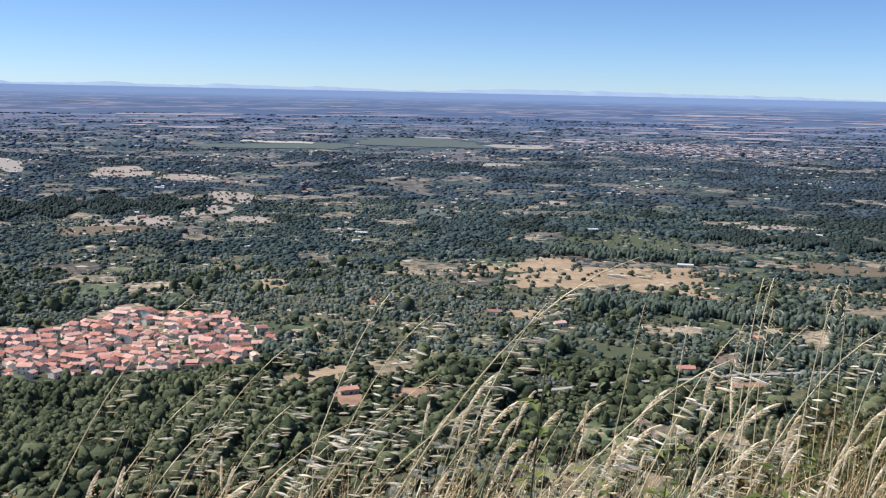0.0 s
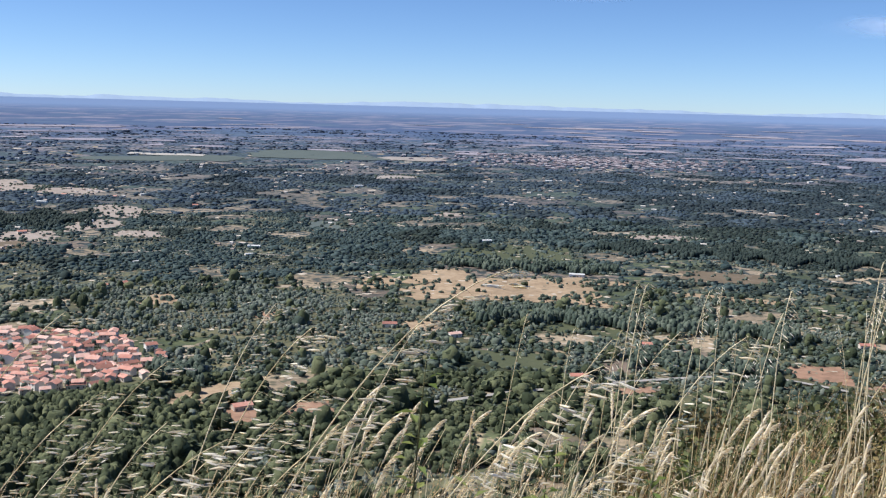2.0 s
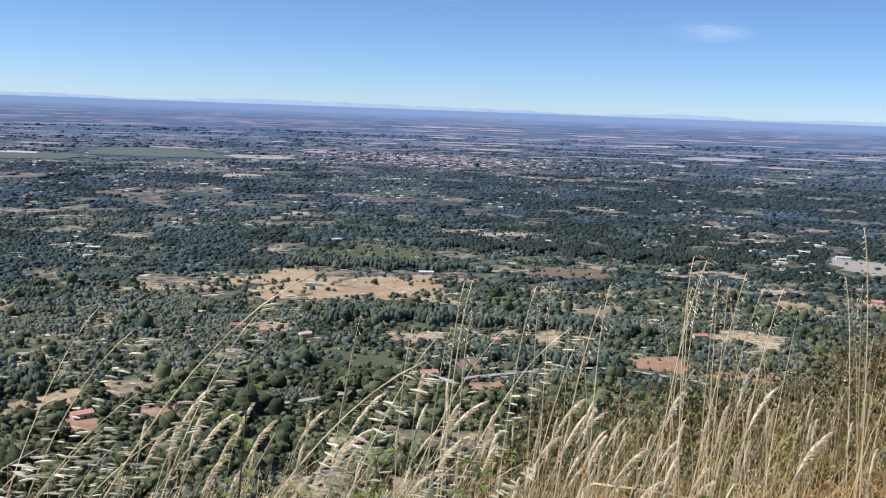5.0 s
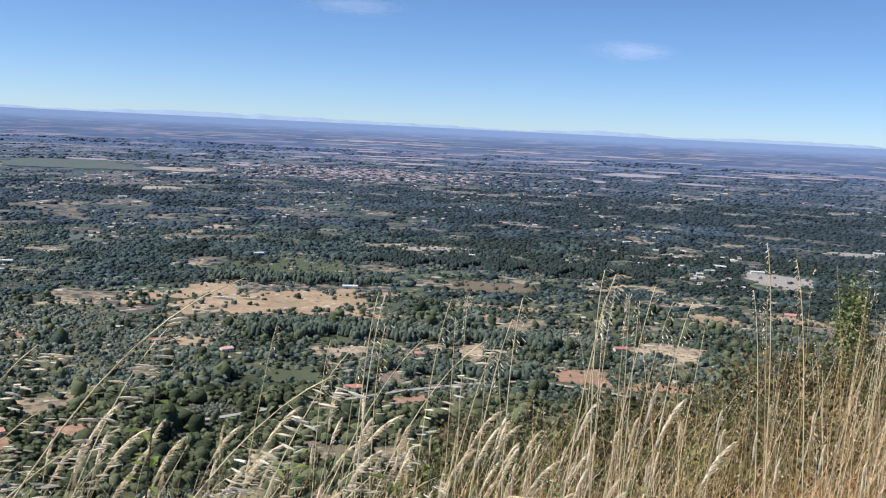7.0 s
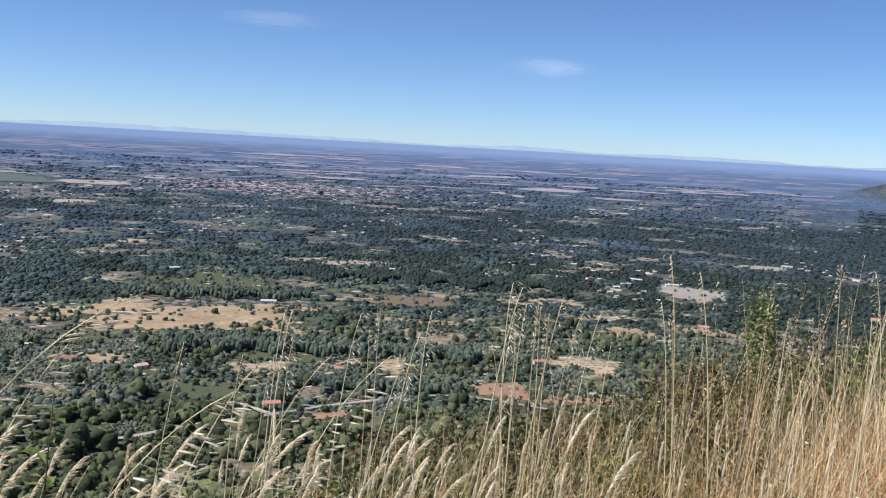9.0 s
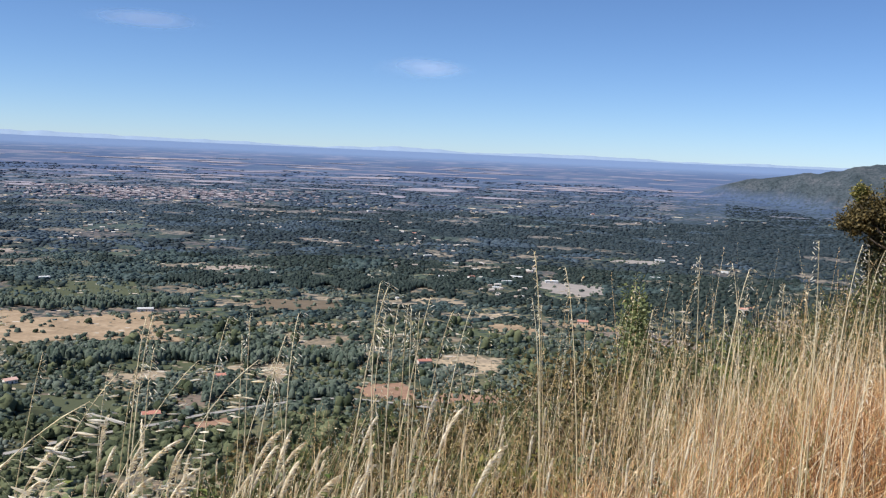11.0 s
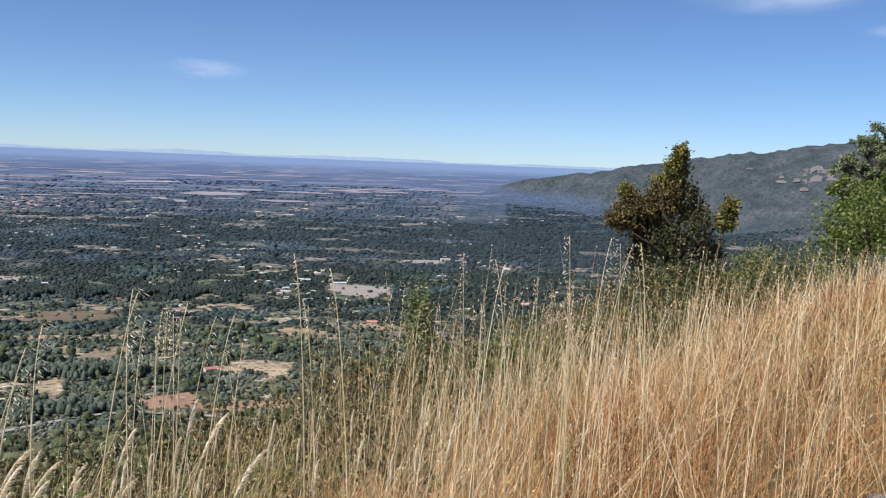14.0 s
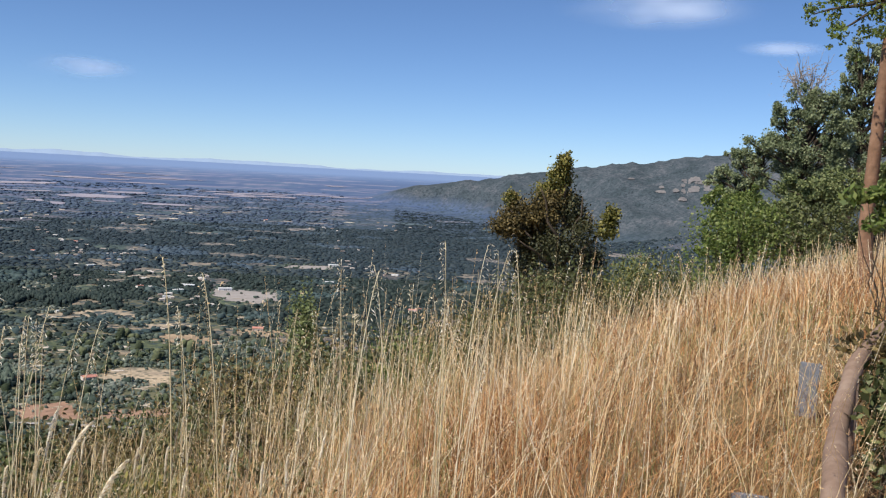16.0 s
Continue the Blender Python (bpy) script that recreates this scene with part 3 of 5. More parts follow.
def domes(centres, sizes, n, levels, rng, rough=0.34):
    """Rounded tree crowns, uneven all round: one mesh's tables of triangles."""
    lats = np.radians((36, -28) if levels == 2 else (54, 18, -28))
    unit = [(0, 0, 1.0)]
    for k, lat in enumerate(lats):
        unit += [(math.cos(lat) * math.cos(6.2832 * (i + 0.5 * k) / n), math.cos(lat) * math.sin(6.2832 * (i + 0.5 * k) / n), math.sin(lat)) for i in range(n)]
    tris = [(0, 1 + i, 1 + (i + 1) % n) for i in range(n)]
    for k in range(levels - 1):
        a, b = 1 + k * n, 1 + (k + 1) * n
        for i in range(n):
            tris += [(a + i, b + i, a + (i + 1) % n), (a + (i + 1) % n, b + i, b + (i + 1) % n)]
    unit, m = np.array(unit), len(centres)
    turn = rng.uniform(0, 6.3, (m, 1))
    x = unit[:, 0] * np.cos(turn) - unit[:, 1] * np.sin(turn)
    y = unit[:, 0] * np.sin(turn) + unit[:, 1] * np.cos(turn)
    p = np.stack([x, y, np.broadcast_to(unit[:, 2], x.shape)], -1) * rng.uniform(1 - rough, 1 + rough, (m, len(unit), 1))
    v = centres[:, None] + p * sizes[:, None]
    f = (np.arange(m) * len(unit))[:, None, None] + np.array(tris)
    return v.reshape(-1, 3), f.reshape(-1, 3)


def in_clear(az, r, rng):
    """True where a field keeps the trees away."""
    dep = np.degrees(np.arctan(PLAIN / drawn_out(r)))
    out = np.zeros(len(az), bool)
    for a, d, w, h, tilt, share in CLEAR:
        u, v = (az - a) / w, (d - tilt * (az - a) / w - dep) / h
        inside = (np.abs(u) < 1.02) & (np.abs(v) < 1.08)
        out |= inside & (rng.uniform(0, 1, len(az)) > share * 0.35)
    x, y = r * np.sin(np.radians(az)), r * np.cos(np.radians(az))
    for line in OPEN_STRIPS:
        a, d = np.degrees(np.arctan2(line[:, 0], line[:, 1])), np.hypot(line[:, 0], line[:, 1])
        order = np.argsort(a)
        at = np.interp(az, a[order], d[order], left=-1e6, right=-1e6)
        out |= (r > at - line[0, 2]) & (r < at + 6)
    return out


VILLAGE_TOP = ([-46, -41, -37, -34, -31.5, -29, -28.4], [13.3, 13.2, 12.35, 12.6, 12.9, 13.9, 14.8])
VILLAGE_LOW = ([-46, -40.5, -35, -32.5, -28.4], [15.6, 15.75, 15.8, 15.6, 15.2])


def in_village(az, r, margin=0.0):
    dep = np.degrees(np.arctan(PLAIN / r))
    return (az < -28.4 + margin) & (az > -46) & (dep > np.interp(az, *VILLAGE_TOP) - margin) & (dep < np.interp(az, *VILLAGE_LOW) + margin)


def woods(name, az, r, wide, tall, rng, material, label, pieces=8, sink=0.45, category="trees", share=0.36):
    x, y = r * np.sin(np.radians(az)), r * np.cos(np.radians(az))
    z = land(x, y)
    tall = tall * (r / drawn_out(r)) ** 1.6
    centres = np.stack([x, y, z + tall * sink], -1)
    sizes = np.stack([wide * 0.56, wide * 0.56, tall * 0.52], -1)
    near = pieces > 5
    v, f = domes(centres, sizes, 6 if near else 4, 3 if near else 2, rng)
    smooth = np.ones(len(f), bool)
    if pieces:
        w, g = tufts(centres, sizes, pieces, rng, share)
        v, f, smooth = np.concatenate([v, w]), np.concatenate([f, g + len(v)]), np.concatenate([smooth, np.zeros(len(g), bool)])
    return tagged(new(name, mesh_of(name, v, f, material, smooth)), label, category, kind="stuff")


rng = np.random.RandomState(4)


def planted(spacing, r0, r1, jitter, turn, a0=-48, a1=57):
    """Places in crooked rows, about so far apart, between two distances."""
    n = int(r1 / spacing) + 1
    i, j = np.meshgrid(np.arange(-n, n + 1), np.arange(-n, n + 1))
    x, y = (i.ravel() + rng.uniform(-jitter, jitter, i.size)) * spacing, (j.ravel() + rng.uniform(-jitter, jitter, i.size)) * spacing
    x, y = x * math.cos(turn) - y * math.sin(turn), x * math.sin(turn) + y * math.cos(turn)
    az, r = np.degrees(np.arctan2(x, y)), np.hypot(x, y)
    ok = (az > a0) & (az < a1) & (r > r0) & (r < r1)
    return az[ok], r[ok]


def grown(spacing, r0, r1, chances, wide, tall, name, material, label, pieces=0, jitter=0.45, turn=0.2, hedge=0.0, sel=None, share=0.34):
    """Trees over the land; chances: how likely each place bears one, by what the parcel grows (WOOD to BROWN)."""
    az, r = planted(spacing, r0, r1, jitter, turn)
    kind, two, edge = land_use(az, r)
    x, y = r * np.sin(np.radians(az)), r * np.cos(np.radians(az))
    gaps = 0.75 + 0.5 * waves(x, y, 55, 62) + 0.4 * waves(x, y, 24, 63)
    chance = np.array(chances)[kind] * gaps
    chance = np.where(kind == WOOD, np.maximum(chance, np.array(chances)[WOOD] * (0.30 + 0.5 * two)), chance)
    chance = np.where((edge < 0.07) & (kind != WOOD), np.maximum(chance, hedge), chance)
    keep = rng.uniform(0, 1, len(az)) < chance
    keep &= ~in_clear(az, r, rng) & ~in_village(az, r, 0.25)
    if sel is not None:
        keep &= sel(az, np.degrees(np.arctan(PLAIN / drawn_out(r))), two)
    az, r, two = az[keep], r[keep], two[keep]
    size = np.clip(rng.lognormal(-0.08, 0.30, len(az)), 0.45, 1.9) * (0.72 + 0.56 * np.mod(two * 7, 1))
    return woods(name, az, r, wide * size, tall * size * rng.uniform(0.7, 1.45, len(az)), rng, material, label, pieces, share=share)


def rightward(az, dep, two):
    """Parcels of the darker wood colours, which hold less haze, most of them towards the mountain."""
    return two < np.interp(az, [-20, -2, 6, 30], [0.22, 0.40, 0.86, 0.94])


def leftward(az, dep, two):
    return ~rightward(az, dep, two)


OPEN_LAND = (0.03, 0.05, 0.04)
grown(5.4, 455, 800, (0.95, 0.08, 0.30, *OPEN_LAND), 6.4, 4.6, "valley_trees", NEAR_WOODS, "large dark green oaks on the near valley floor", 11, hedge=0.6, share=0.46)
grown(9.5, 455, 1250, (0.35, 0.04, 0.20, *OPEN_LAND), 6.2, 6.6, "valley_trees", NEAR_WOODS, "tall dark trees standing over the valley woods", 10, hedge=0.3, turn=0.9, share=0.42)
grown(4.9, 455, 1230, (0.06, 0.85, 0.16, *OPEN_LAND), 3.5, 2.7, "olive_trees", GROVE, "silvery olive trees planted across the slope", 5, 0.25, 0.5, share=0.45)
grown(4.2, 455, 1000, (0.12, 0.10, 0.60, 0.07, 0.08, 0.07), 3.0, 1.8, "valley_scrub", WOODS, "grey-green scrub between the trees", 3, share=0.45)
grown(5.2, 800, 1250, (0.96, 0.05, 0.22, *OPEN_LAND), 5.6, 3.0, "valley_trees", WOODS, "dark green oaks and scrub scattered over the valley", 5, hedge=0.6, share=0.45)
MID = (0.97, 0.10, 0.28, 0.02, 0.04, 0.03)
grown(6.2, 1250, 2000, MID, 6.9, 2.8, "valley_trees", HAZE_PINES, "woods in the middle of the valley, haze blue in their colour", 1, hedge=0.65, sel=leftward, share=0.5)
grown(6.2, 1250, 2000, MID, 6.9, 3.0, "valley_trees", DEEP_WOODS, "dark woods in the valley below the mountain, less haze in their colour", 1, hedge=0.65, sel=rightward, share=0.5)
grown(6.2, 1000, 2000, (0.0, 0.75, 0.5, 0.03, 0.03, 0.03), 3.8, 2.0, "valley_scrub", GROVE, "low grey-green scrub in the middle of the valley", 0, 0.3, 0.6, sel=lambda a, d, c: a < 4 + 10 * c)
FAR_OFF = (0.95, 0.4, 0.40, 0.02, 0.04, 0.03)
grown(8.8, 2000, 3300, FAR_OFF, 9.2, 2.5, "valley_trees", FAR_HAZE_PINES, "dark woods far across the plain", 0, hedge=0.5, sel=leftward)
grown(8.8, 2000, 3300, FAR_OFF, 9.2, 2.5, "valley_trees", REMOTE_HAZE_PINES, "dark woods spread below the mountain", 0, hedge=0.5, sel=lambda a, d, c: rightward(a, d, c) & (a < 46))
grown(14.0, 3300, 4150, (0.85, 0.3, 0.3, 0.02, 0.03, 0.03), 13.0, 4.0, "remote_trees", REMOTE_HAZE_WOODS, "woods far out on the plain", 0, hedge=0.4, sel=lambda a, d, c: a < 24)
grown(9.5, 2650, 4000, (0.9, 0.6, 0.6, 0.1, 0.15, 0.1), 11.0, 1.8, "valley_trees", REMOTE_HAZE_PINES, "dark woods at the foot of the mountain", 0,
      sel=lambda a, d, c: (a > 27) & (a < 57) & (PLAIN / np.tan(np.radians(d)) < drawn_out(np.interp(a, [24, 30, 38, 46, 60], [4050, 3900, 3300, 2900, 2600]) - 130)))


def clearings(count):
    """Small bare patches of dry grass and stone between the trees, as low uneven mounds."""
    a, d = rng.uniform(-47, 48, count), rng.uniform(2.6, 15.5, count) ** 1.0
    r = np.array([drawn_in(PLAIN / math.tan(radians(v))) for v in d])
    x, y = r * np.sin(np.radians(a)), r * np.cos(np.radians(a))
    keep = (land_use(a, r)[0] != WOOD) & (waves(x, y, 60, 62) > -0.1) & ~in_village(a, r, 0.1) & ((d > 5) | (a < 31)) & ((a < 5) | (rng.uniform(0, 1, count) < 0.85))
    a, r, x, y = a[keep], r[keep], x[keep], y[keep]
    n, k = len(a), 7
    turn = np.linspace(0, 2 * math.pi, k, endpoint=False)[None] + rng.uniform(0, 6.3, (n, 1))
    wide, deep = rng.uniform(1.5, 6.0, (n, 1)) * (0.4 + r[:, None] / 1300), rng.uniform(1.0, 4.0, (n, 1)) * (0.4 + r[:, None] / 1000)
    out = rng.uniform(0.6, 1.25, (n, k))
    u, v = np.cos(turn) * out * wide, np.sin(turn) * out * deep
    t = np.radians(a)[:, None]
    px, py = x[:, None] + u * np.cos(t) + v * np.sin(t), y[:, None] - u * np.sin(t) + v * np.cos(t)
    rim = np.stack([px, py, land(px, py) + 0.25], -1)
    mid = np.stack([x, y, land(x, y) + 0.7], -1)[:, None]
    verts = np.concatenate([rim, mid], 1).reshape(-1, 3)
    base = (k + 1) * np.arange(n)[:, None]
    faces = np.concatenate([base + np.array([[i, (i + 1) % k, k]]) for i in range(k)])
    tagged(new("clearings", mesh_of("clearings", verts, faces, CLEARING, True)), "small pale clearings of dry grass among the trees", "clearing", kind="stuff")


clearings(9000)


# scrub along the edges of the fields and strewn over them
az, r, size = [], [], []
for a, d, w, h, tilt, share in CLEAR:
    if d < 4:
        continue
    around = drawn_in(PLAIN / math.tan(radians(d))) * radians(w) * 4
    n = int(around / 5.0)
    turn = rng.uniform(0, 6.3, n)
    out = (np.abs(np.cos(turn)) ** 3.2 + np.abs(np.sin(turn)) ** 3.2) ** (-1 / 3.2) * rng.normal(0.93, 0.10, n)
    loose = rng.uniform(0, 1, n) < 0.10 + share * 0.5
    out = np.where(loose, rng.uniform(0, 1, n) ** 0.5, out)
    aa, dd = a + w * out * np.cos(turn), d - h * out * np.sin(turn) - tilt * out * np.cos(turn)
    az += aa.tolist()
    r += [drawn_in(PLAIN / math.tan(radians(v))) for v in dd]
az, r = np.array(az), np.array(r)
size = rng.uniform(0.5, 1.3, len(az))
woods("field_hedges", az, r, 5.5 * size, 4.2 * size, rng, WOODS, "bushes along the edges of the dry fields", 5)


def pine_belt(az, dep, wide, tall, count, label, height=14.0, material=None):
    a = az + rng.uniform(-wide, wide, count)
    d = dep + rng.uniform(-tall, tall, count) * (0.6 + 0.4 * np.sin(a * 2.3))
    r = np.array([drawn_in(PLAIN / math.tan(radians(v))) for v in d])
    s = rng.uniform(0.7, 1.2, count)
    woods("pine_belt", a, r, 5.4 * s, height * s, rng, material or (HAZE_PINES if dep < 8 else WOODS), label, (10 if dep > 12 else 0) if material else 5, 0.5, share=0.46)


pine_belt(4.0, 7.75, 8.0, 0.45, 2600, "dark belt of tall pines across the valley", 8.0, DEEP_WOODS)
pine_belt(-2.0, 12.0, 9.0, 0.45, 900, "dark pine wood below the golden field", 11.0)
pine_belt(-38.5, 6.6, 6.0, 0.55, 2200, "dark pine plantation on the plain", 8.0, DEEP_WOODS)
pine_belt(-38.0, 16.9, 7.0, 0.8, 420, "dark trees below the village", 11.0, NEAR_WOODS)
pine_belt(-37.0, 18.9, 9.5, 2.6, 1500, "dark green wood on the slope under the village", 9.0, NEAR_WOODS)
pine_belt(2.0, 14.0, 4.0, 0.5, 260, "dark trees above the road", 9.0)
pine_belt(-28.0, 15.3, 1.3, 0.6, 120, "dark trees beside the village", 11.0)
pine_belt(-8.0, 9.0, 5.0, 0.35, 500, "smooth green wood above the golden field", 9.0)


# ---- houses ----
def box(bm, x0, y0, z0, x1, y1, z1):
    v = [bm.verts.new(p) for p in ((x0, y0, z0), (x1, y0, z0), (x1, y1, z0), (x0, y1, z0), (x0, y0, z1), (x1, y0, z1), (x1, y1, z1), (x0, y1, z1))]
    for f in ((3, 2, 1, 0), (4, 5, 6, 7), (0, 1, 5, 4), (1, 2, 6, 5), (2, 3, 7, 6), (3, 0, 4, 7)):
        bm.faces.new([v[i] for i in f])
    return v


def window_mesh(w, h):
    bm = bmesh.new()
    box(bm, -w / 2, -0.06, 0, w / 2, 0.02, h)
    me = bpy.data.meshes.new("window")
    bm.to_mesh(me), bm.free()
    me.materials.append(PANE)
    return me


WINDOW, DOOR = window_mesh(1.0, 1.3), window_mesh(1.1, 2.1)


def house(wide, deep, high, wall_material, label, rise=0.42, roof=None):
    """A gabled house, ridge along x: walls, tiled roof, chimney, windows and a door."""
    thing = new("house")
    bm = bmesh.new()
    w, d, ridge = wide / 2, deep / 2, high + deep / 2 * rise
    v = [bm.verts.new(p) for p in ((-w, -d, -2), (w, -d, -2), (w, d, -2), (-w, d, -2), (-w, -d, high), (w, -d, high), (w, d, high), (-w, d, high), (-w, 0, ridge), (w, 0, ridge))]
    for f in ((0, 1, 5, 4), (2, 3, 7, 6), (1, 2, 6, 9, 5), (3, 0, 4, 8, 7), (4, 5, 9, 8), (6, 7, 8, 9)):
        bm.faces.new([v[i] for i in f])
    part("wall", bm, wall_material, thing)
    bm = bmesh.new()
    o, th = 0.45, 0.22
    for s in (-1, 1):
        e = high - o * rise
        low_, top_ = [(x, s * (d + o), e) for x in (-w - o, w + o)], [(x, 0, ridge) for x in (-w - o, w + o)]
        q = [bm.verts.new((x, y, z + k)) for k in (0.03, th) for x, y, z in (*low_, *reversed(top_))]
        for f in ((0, 1, 2, 3), (7, 6, 5, 4), (0, 4, 5, 1), (1, 5, 6, 2), (2, 6, 7, 3), (3, 7, 4, 0)):
            bm.faces.new([q[i] for i in f])
    bmesh.ops.recalc_face_normals(bm, faces=bm.faces)
    part("roof", bm, roof or TILES, thing)
    bm = bmesh.new()
    box(bm, w * 0.4, d * 0.25, high, w * 0.4 + 0.7, d * 0.25 + 0.6, ridge + 0.7)
    part("chimney", bm, wall_material, thing)
    for s in (-1, 1):
        for i in range(max(1, int(wide / 3.2))):
            x = (i + 0.5) / max(1, int(wide / 3.2)) * wide - w
            for z in ((1.0, 3.8) if high > 5 else (1.0,)):
                if z == 1.0 and i == 1:
                    continue
                ob = part("window", WINDOW, None, thing)
                ob.matrix_basis = pose(x, s * d, z, 0, 0, 0 if s < 0 else 180)
    ob = part("door", DOOR, None, thing)
    ob.matrix_basis = pose(w * 0.1, -d, 0.0)
    return tagged(thing, label, "house", "village houses")


def turned(p, rz):
    return Matrix.Translation(p) @ pose(0, 0, 0, 0, 0, rz)


models = [house(9, 8, 5.6, PLASTER, "plastered village house with an orange tiled roof"),
          house(13, 8, 5.8, PLASTER, "long plastered village house with an orange tiled roof"),
          house(8, 7, 3.4, PLASTER, "small low village house with a weathered tiled roof"),
          house(11, 9, 6.2, WHITEWASH, "whitewashed two-storey village house with a tiled roof"),
          house(16, 7, 3.6, PLASTER, "long low barn with a faded tiled roof")]
rng = np.random.RandomState(11)
placed, used = [], set()
for i in range(6000):
    az, dep = rng.uniform(-45, -28.4), rng.uniform(12.2, 16)
    r = PLAIN / math.tan(radians(dep))
    if not in_village(np.array([az]), np.array([r]))[0]:
        continue
    p = spot(az, r)
    edge = az > -30.6 or dep > 15.5
    if any((p - q).length < (13.0 if edge else 9.6 + 2.0 * math.sin(p.x * 0.09) * math.sin(p.y * 0.11)) for q in placed) or (edge and rng.uniform() < 0.3):
        continue
    placed.append(p)
    k = rng.choice(5, p=[0.36, 0.22, 0.18, 0.14, 0.10])
    rz = 8 + 25 * math.sin(p.x * 0.012) + rng.normal(0, 24) + (90 if rng.uniform() < 0.4 else 0)
    p.z -= 0.1
    if k not in used:
        used.add(k)
        models[k].matrix_basis = turned(p, rz)
    else:
        copy_thing(models[k], turned(p, rz) @ Matrix.Scale(rng.uniform(0.62, 1.08), 4))
a_, d_ = rng.uniform(-45, -28.6, 420), rng.uniform(12.4, 15.9, 420)
r_ = PLAIN / np.tan(np.radians(d_))
ok = in_village(a_, r_) & (rng.uniform(0, 1, 420) < 0.55)
xy = np.stack([r_ * np.sin(np.radians(a_)), r_ * np.cos(np.radians(a_))], -1)
ok &= np.array([all((q.x - x) ** 2 + (q.y - y) ** 2 > 40 for q in placed) for x, y in xy])
woods("village_trees", a_[ok], r_[ok], rng.uniform(3, 6, ok.sum()), rng.uniform(4, 8, ok.sum()), rng, WOODS, "dark garden trees between the village houses", 20)
# farmhouses across the valley
farm = [house(12, 7, 3.4, WHITEWASH, "white farmhouse with a tiled roof among trees"), house(22, 9, 4.2, WHITEWASH, "long white farm shed with a metal roof", 0.25, SHEET_METAL),
        house(14, 8, 3.8, PLASTER, "plain farmhouse with a red tiled roof", 0.4)]
FARMS = ((17.6, 7.25, 1, 10), (15.6, 7.05, 1, -15), (23.6, 5.65, 1, 5), (-38.5, 6.6, 0, 0), (-39.2, 6.3, 0, 30), (-36.0, 7.3, 2, 15), (-32.0, 10.2, 0, 0), (-30.9, 10.1, 0, 60),
         (-27.0, 5.9, 0, 0), (-17.9, 4.7, 1, 5), (19.5, 9.4, 2, 0), (10.5, 12.2, 2, 20), (-4.9, 15.2, 2, 10), (-1.0, 13.1, 0, 0), (13.0, 7.2, 0, 40), (-24.5, 17.2, 2, 20),
         (-16.0, 12.7, 2, 0), (-12.2, 13.2, 0, 30), (-33.5, 15.55, 4, 0))
used = set()
for az, dep, k, rz in FARMS:
    k = min(k, 2)
    m = turned(low(az, dep), rz - az)
    if k in used:
        copy_thing(farm[k], m)
    else:
        used.add(k)
        farm[k].matrix_basis = m
for i in range(36):
    az, dep = rng.uniform(-44, 29), rng.uniform(2.6, 9.5)
    copy_thing(farm[rng.choice(3, p=[0.3, 0.58, 0.12])], turned(low(az, dep), rng.uniform(-40, 40) - az) @ Matrix.Scale(rng.uniform(0.5, 1.0), 4))
# the far town: small blocks, past counting
verts, faces = [], []
for i in range(620):
    az, dep = rng.normal(-5.0, 4.0), rng.triangular(2.6, 2.9, 3.4)
    p = low(az, dep)
    w, d, h = rng.uniform(3, 9), rng.uniform(3, 7), rng.uniform(2, 5)
    n = len(verts)
    verts += [(p.x - w, p.y - d, p.z - 3), (p.x + w, p.y - d, p.z - 3), (p.x + w, p.y + d, p.z - 3), (p.x - w, p.y + d, p.z - 3), (p.x - w, p.y - d, p.z + h),
              (p.x + w, p.y - d, p.z + h), (p.x + w, p.y + d, p.z + h), (p.x - w, p.y + d, p.z + h), (p.x - w, p.y, p.z + h + 1.5), (p.x + w, p.y, p.z + h + 1.5)]
    faces += [tuple(n + j for j in f) for f in ((0, 1, 5, 4), (2, 3, 7, 6), (1, 2, 6, 9, 5), (3, 0, 4, 8, 7), (4, 5, 9, 8), (6, 7, 8, 9))]
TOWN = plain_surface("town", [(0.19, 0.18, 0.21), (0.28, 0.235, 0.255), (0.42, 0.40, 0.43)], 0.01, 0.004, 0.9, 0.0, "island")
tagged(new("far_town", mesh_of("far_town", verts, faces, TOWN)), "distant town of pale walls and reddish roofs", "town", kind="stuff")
# cottages and sheds strewn over the valley, too small to tell apart
verts, faces = [], []
for i in range(420):
    if i % 7 == 0:
        hamlet = rng.uniform(-46, 27), rng.triangular(2.4, 4.2, 9.0)
    az, dep = hamlet[0] + rng.normal(0, 0.7), hamlet[1] * (1 + rng.normal(0, 0.035))
    p = low(az, dep)
    w, d, h = rng.uniform(2.0, 6.0), rng.uniform(2.0, 4.0), rng.uniform(1.8, 3.6)
    n = len(verts)
    verts += [(p.x - w, p.y - d, p.z - 3), (p.x + w, p.y - d, p.z - 3), (p.x + w, p.y + d, p.z - 3), (p.x - w, p.y + d, p.z - 3), (p.x - w, p.y - d, p.z + h),
              (p.x + w, p.y - d, p.z + h), (p.x + w, p.y + d, p.z + h), (p.x - w, p.y + d, p.z + h), (p.x - w, p.y, p.z + h + 1.2), (p.x + w, p.y, p.z + h + 1.2)]
    faces += [tuple(n + j for j in f) for f in ((0, 1, 5, 4), (2, 3, 7, 6), (1, 2, 6, 9, 5), (3, 0, 4, 8, 7), (4, 5, 9, 8), (6, 7, 8, 9))]
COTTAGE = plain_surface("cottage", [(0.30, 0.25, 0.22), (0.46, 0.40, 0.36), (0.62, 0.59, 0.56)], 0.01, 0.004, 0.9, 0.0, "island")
tagged(new("cottages", mesh_of("cottages", verts, faces, COTTAGE)), "pale cottages and sheds among the woods", "cottages", kind="stuff")
# the long pale greenhouse strip
ob = strip("greenhouse", [(-30.5, 2.98), (-28.5, 3.06), (-26.5, 3.14)], 42, CONCRETE, "long white greenhouse roof on the plain", "greenhouse", 2.5, "")


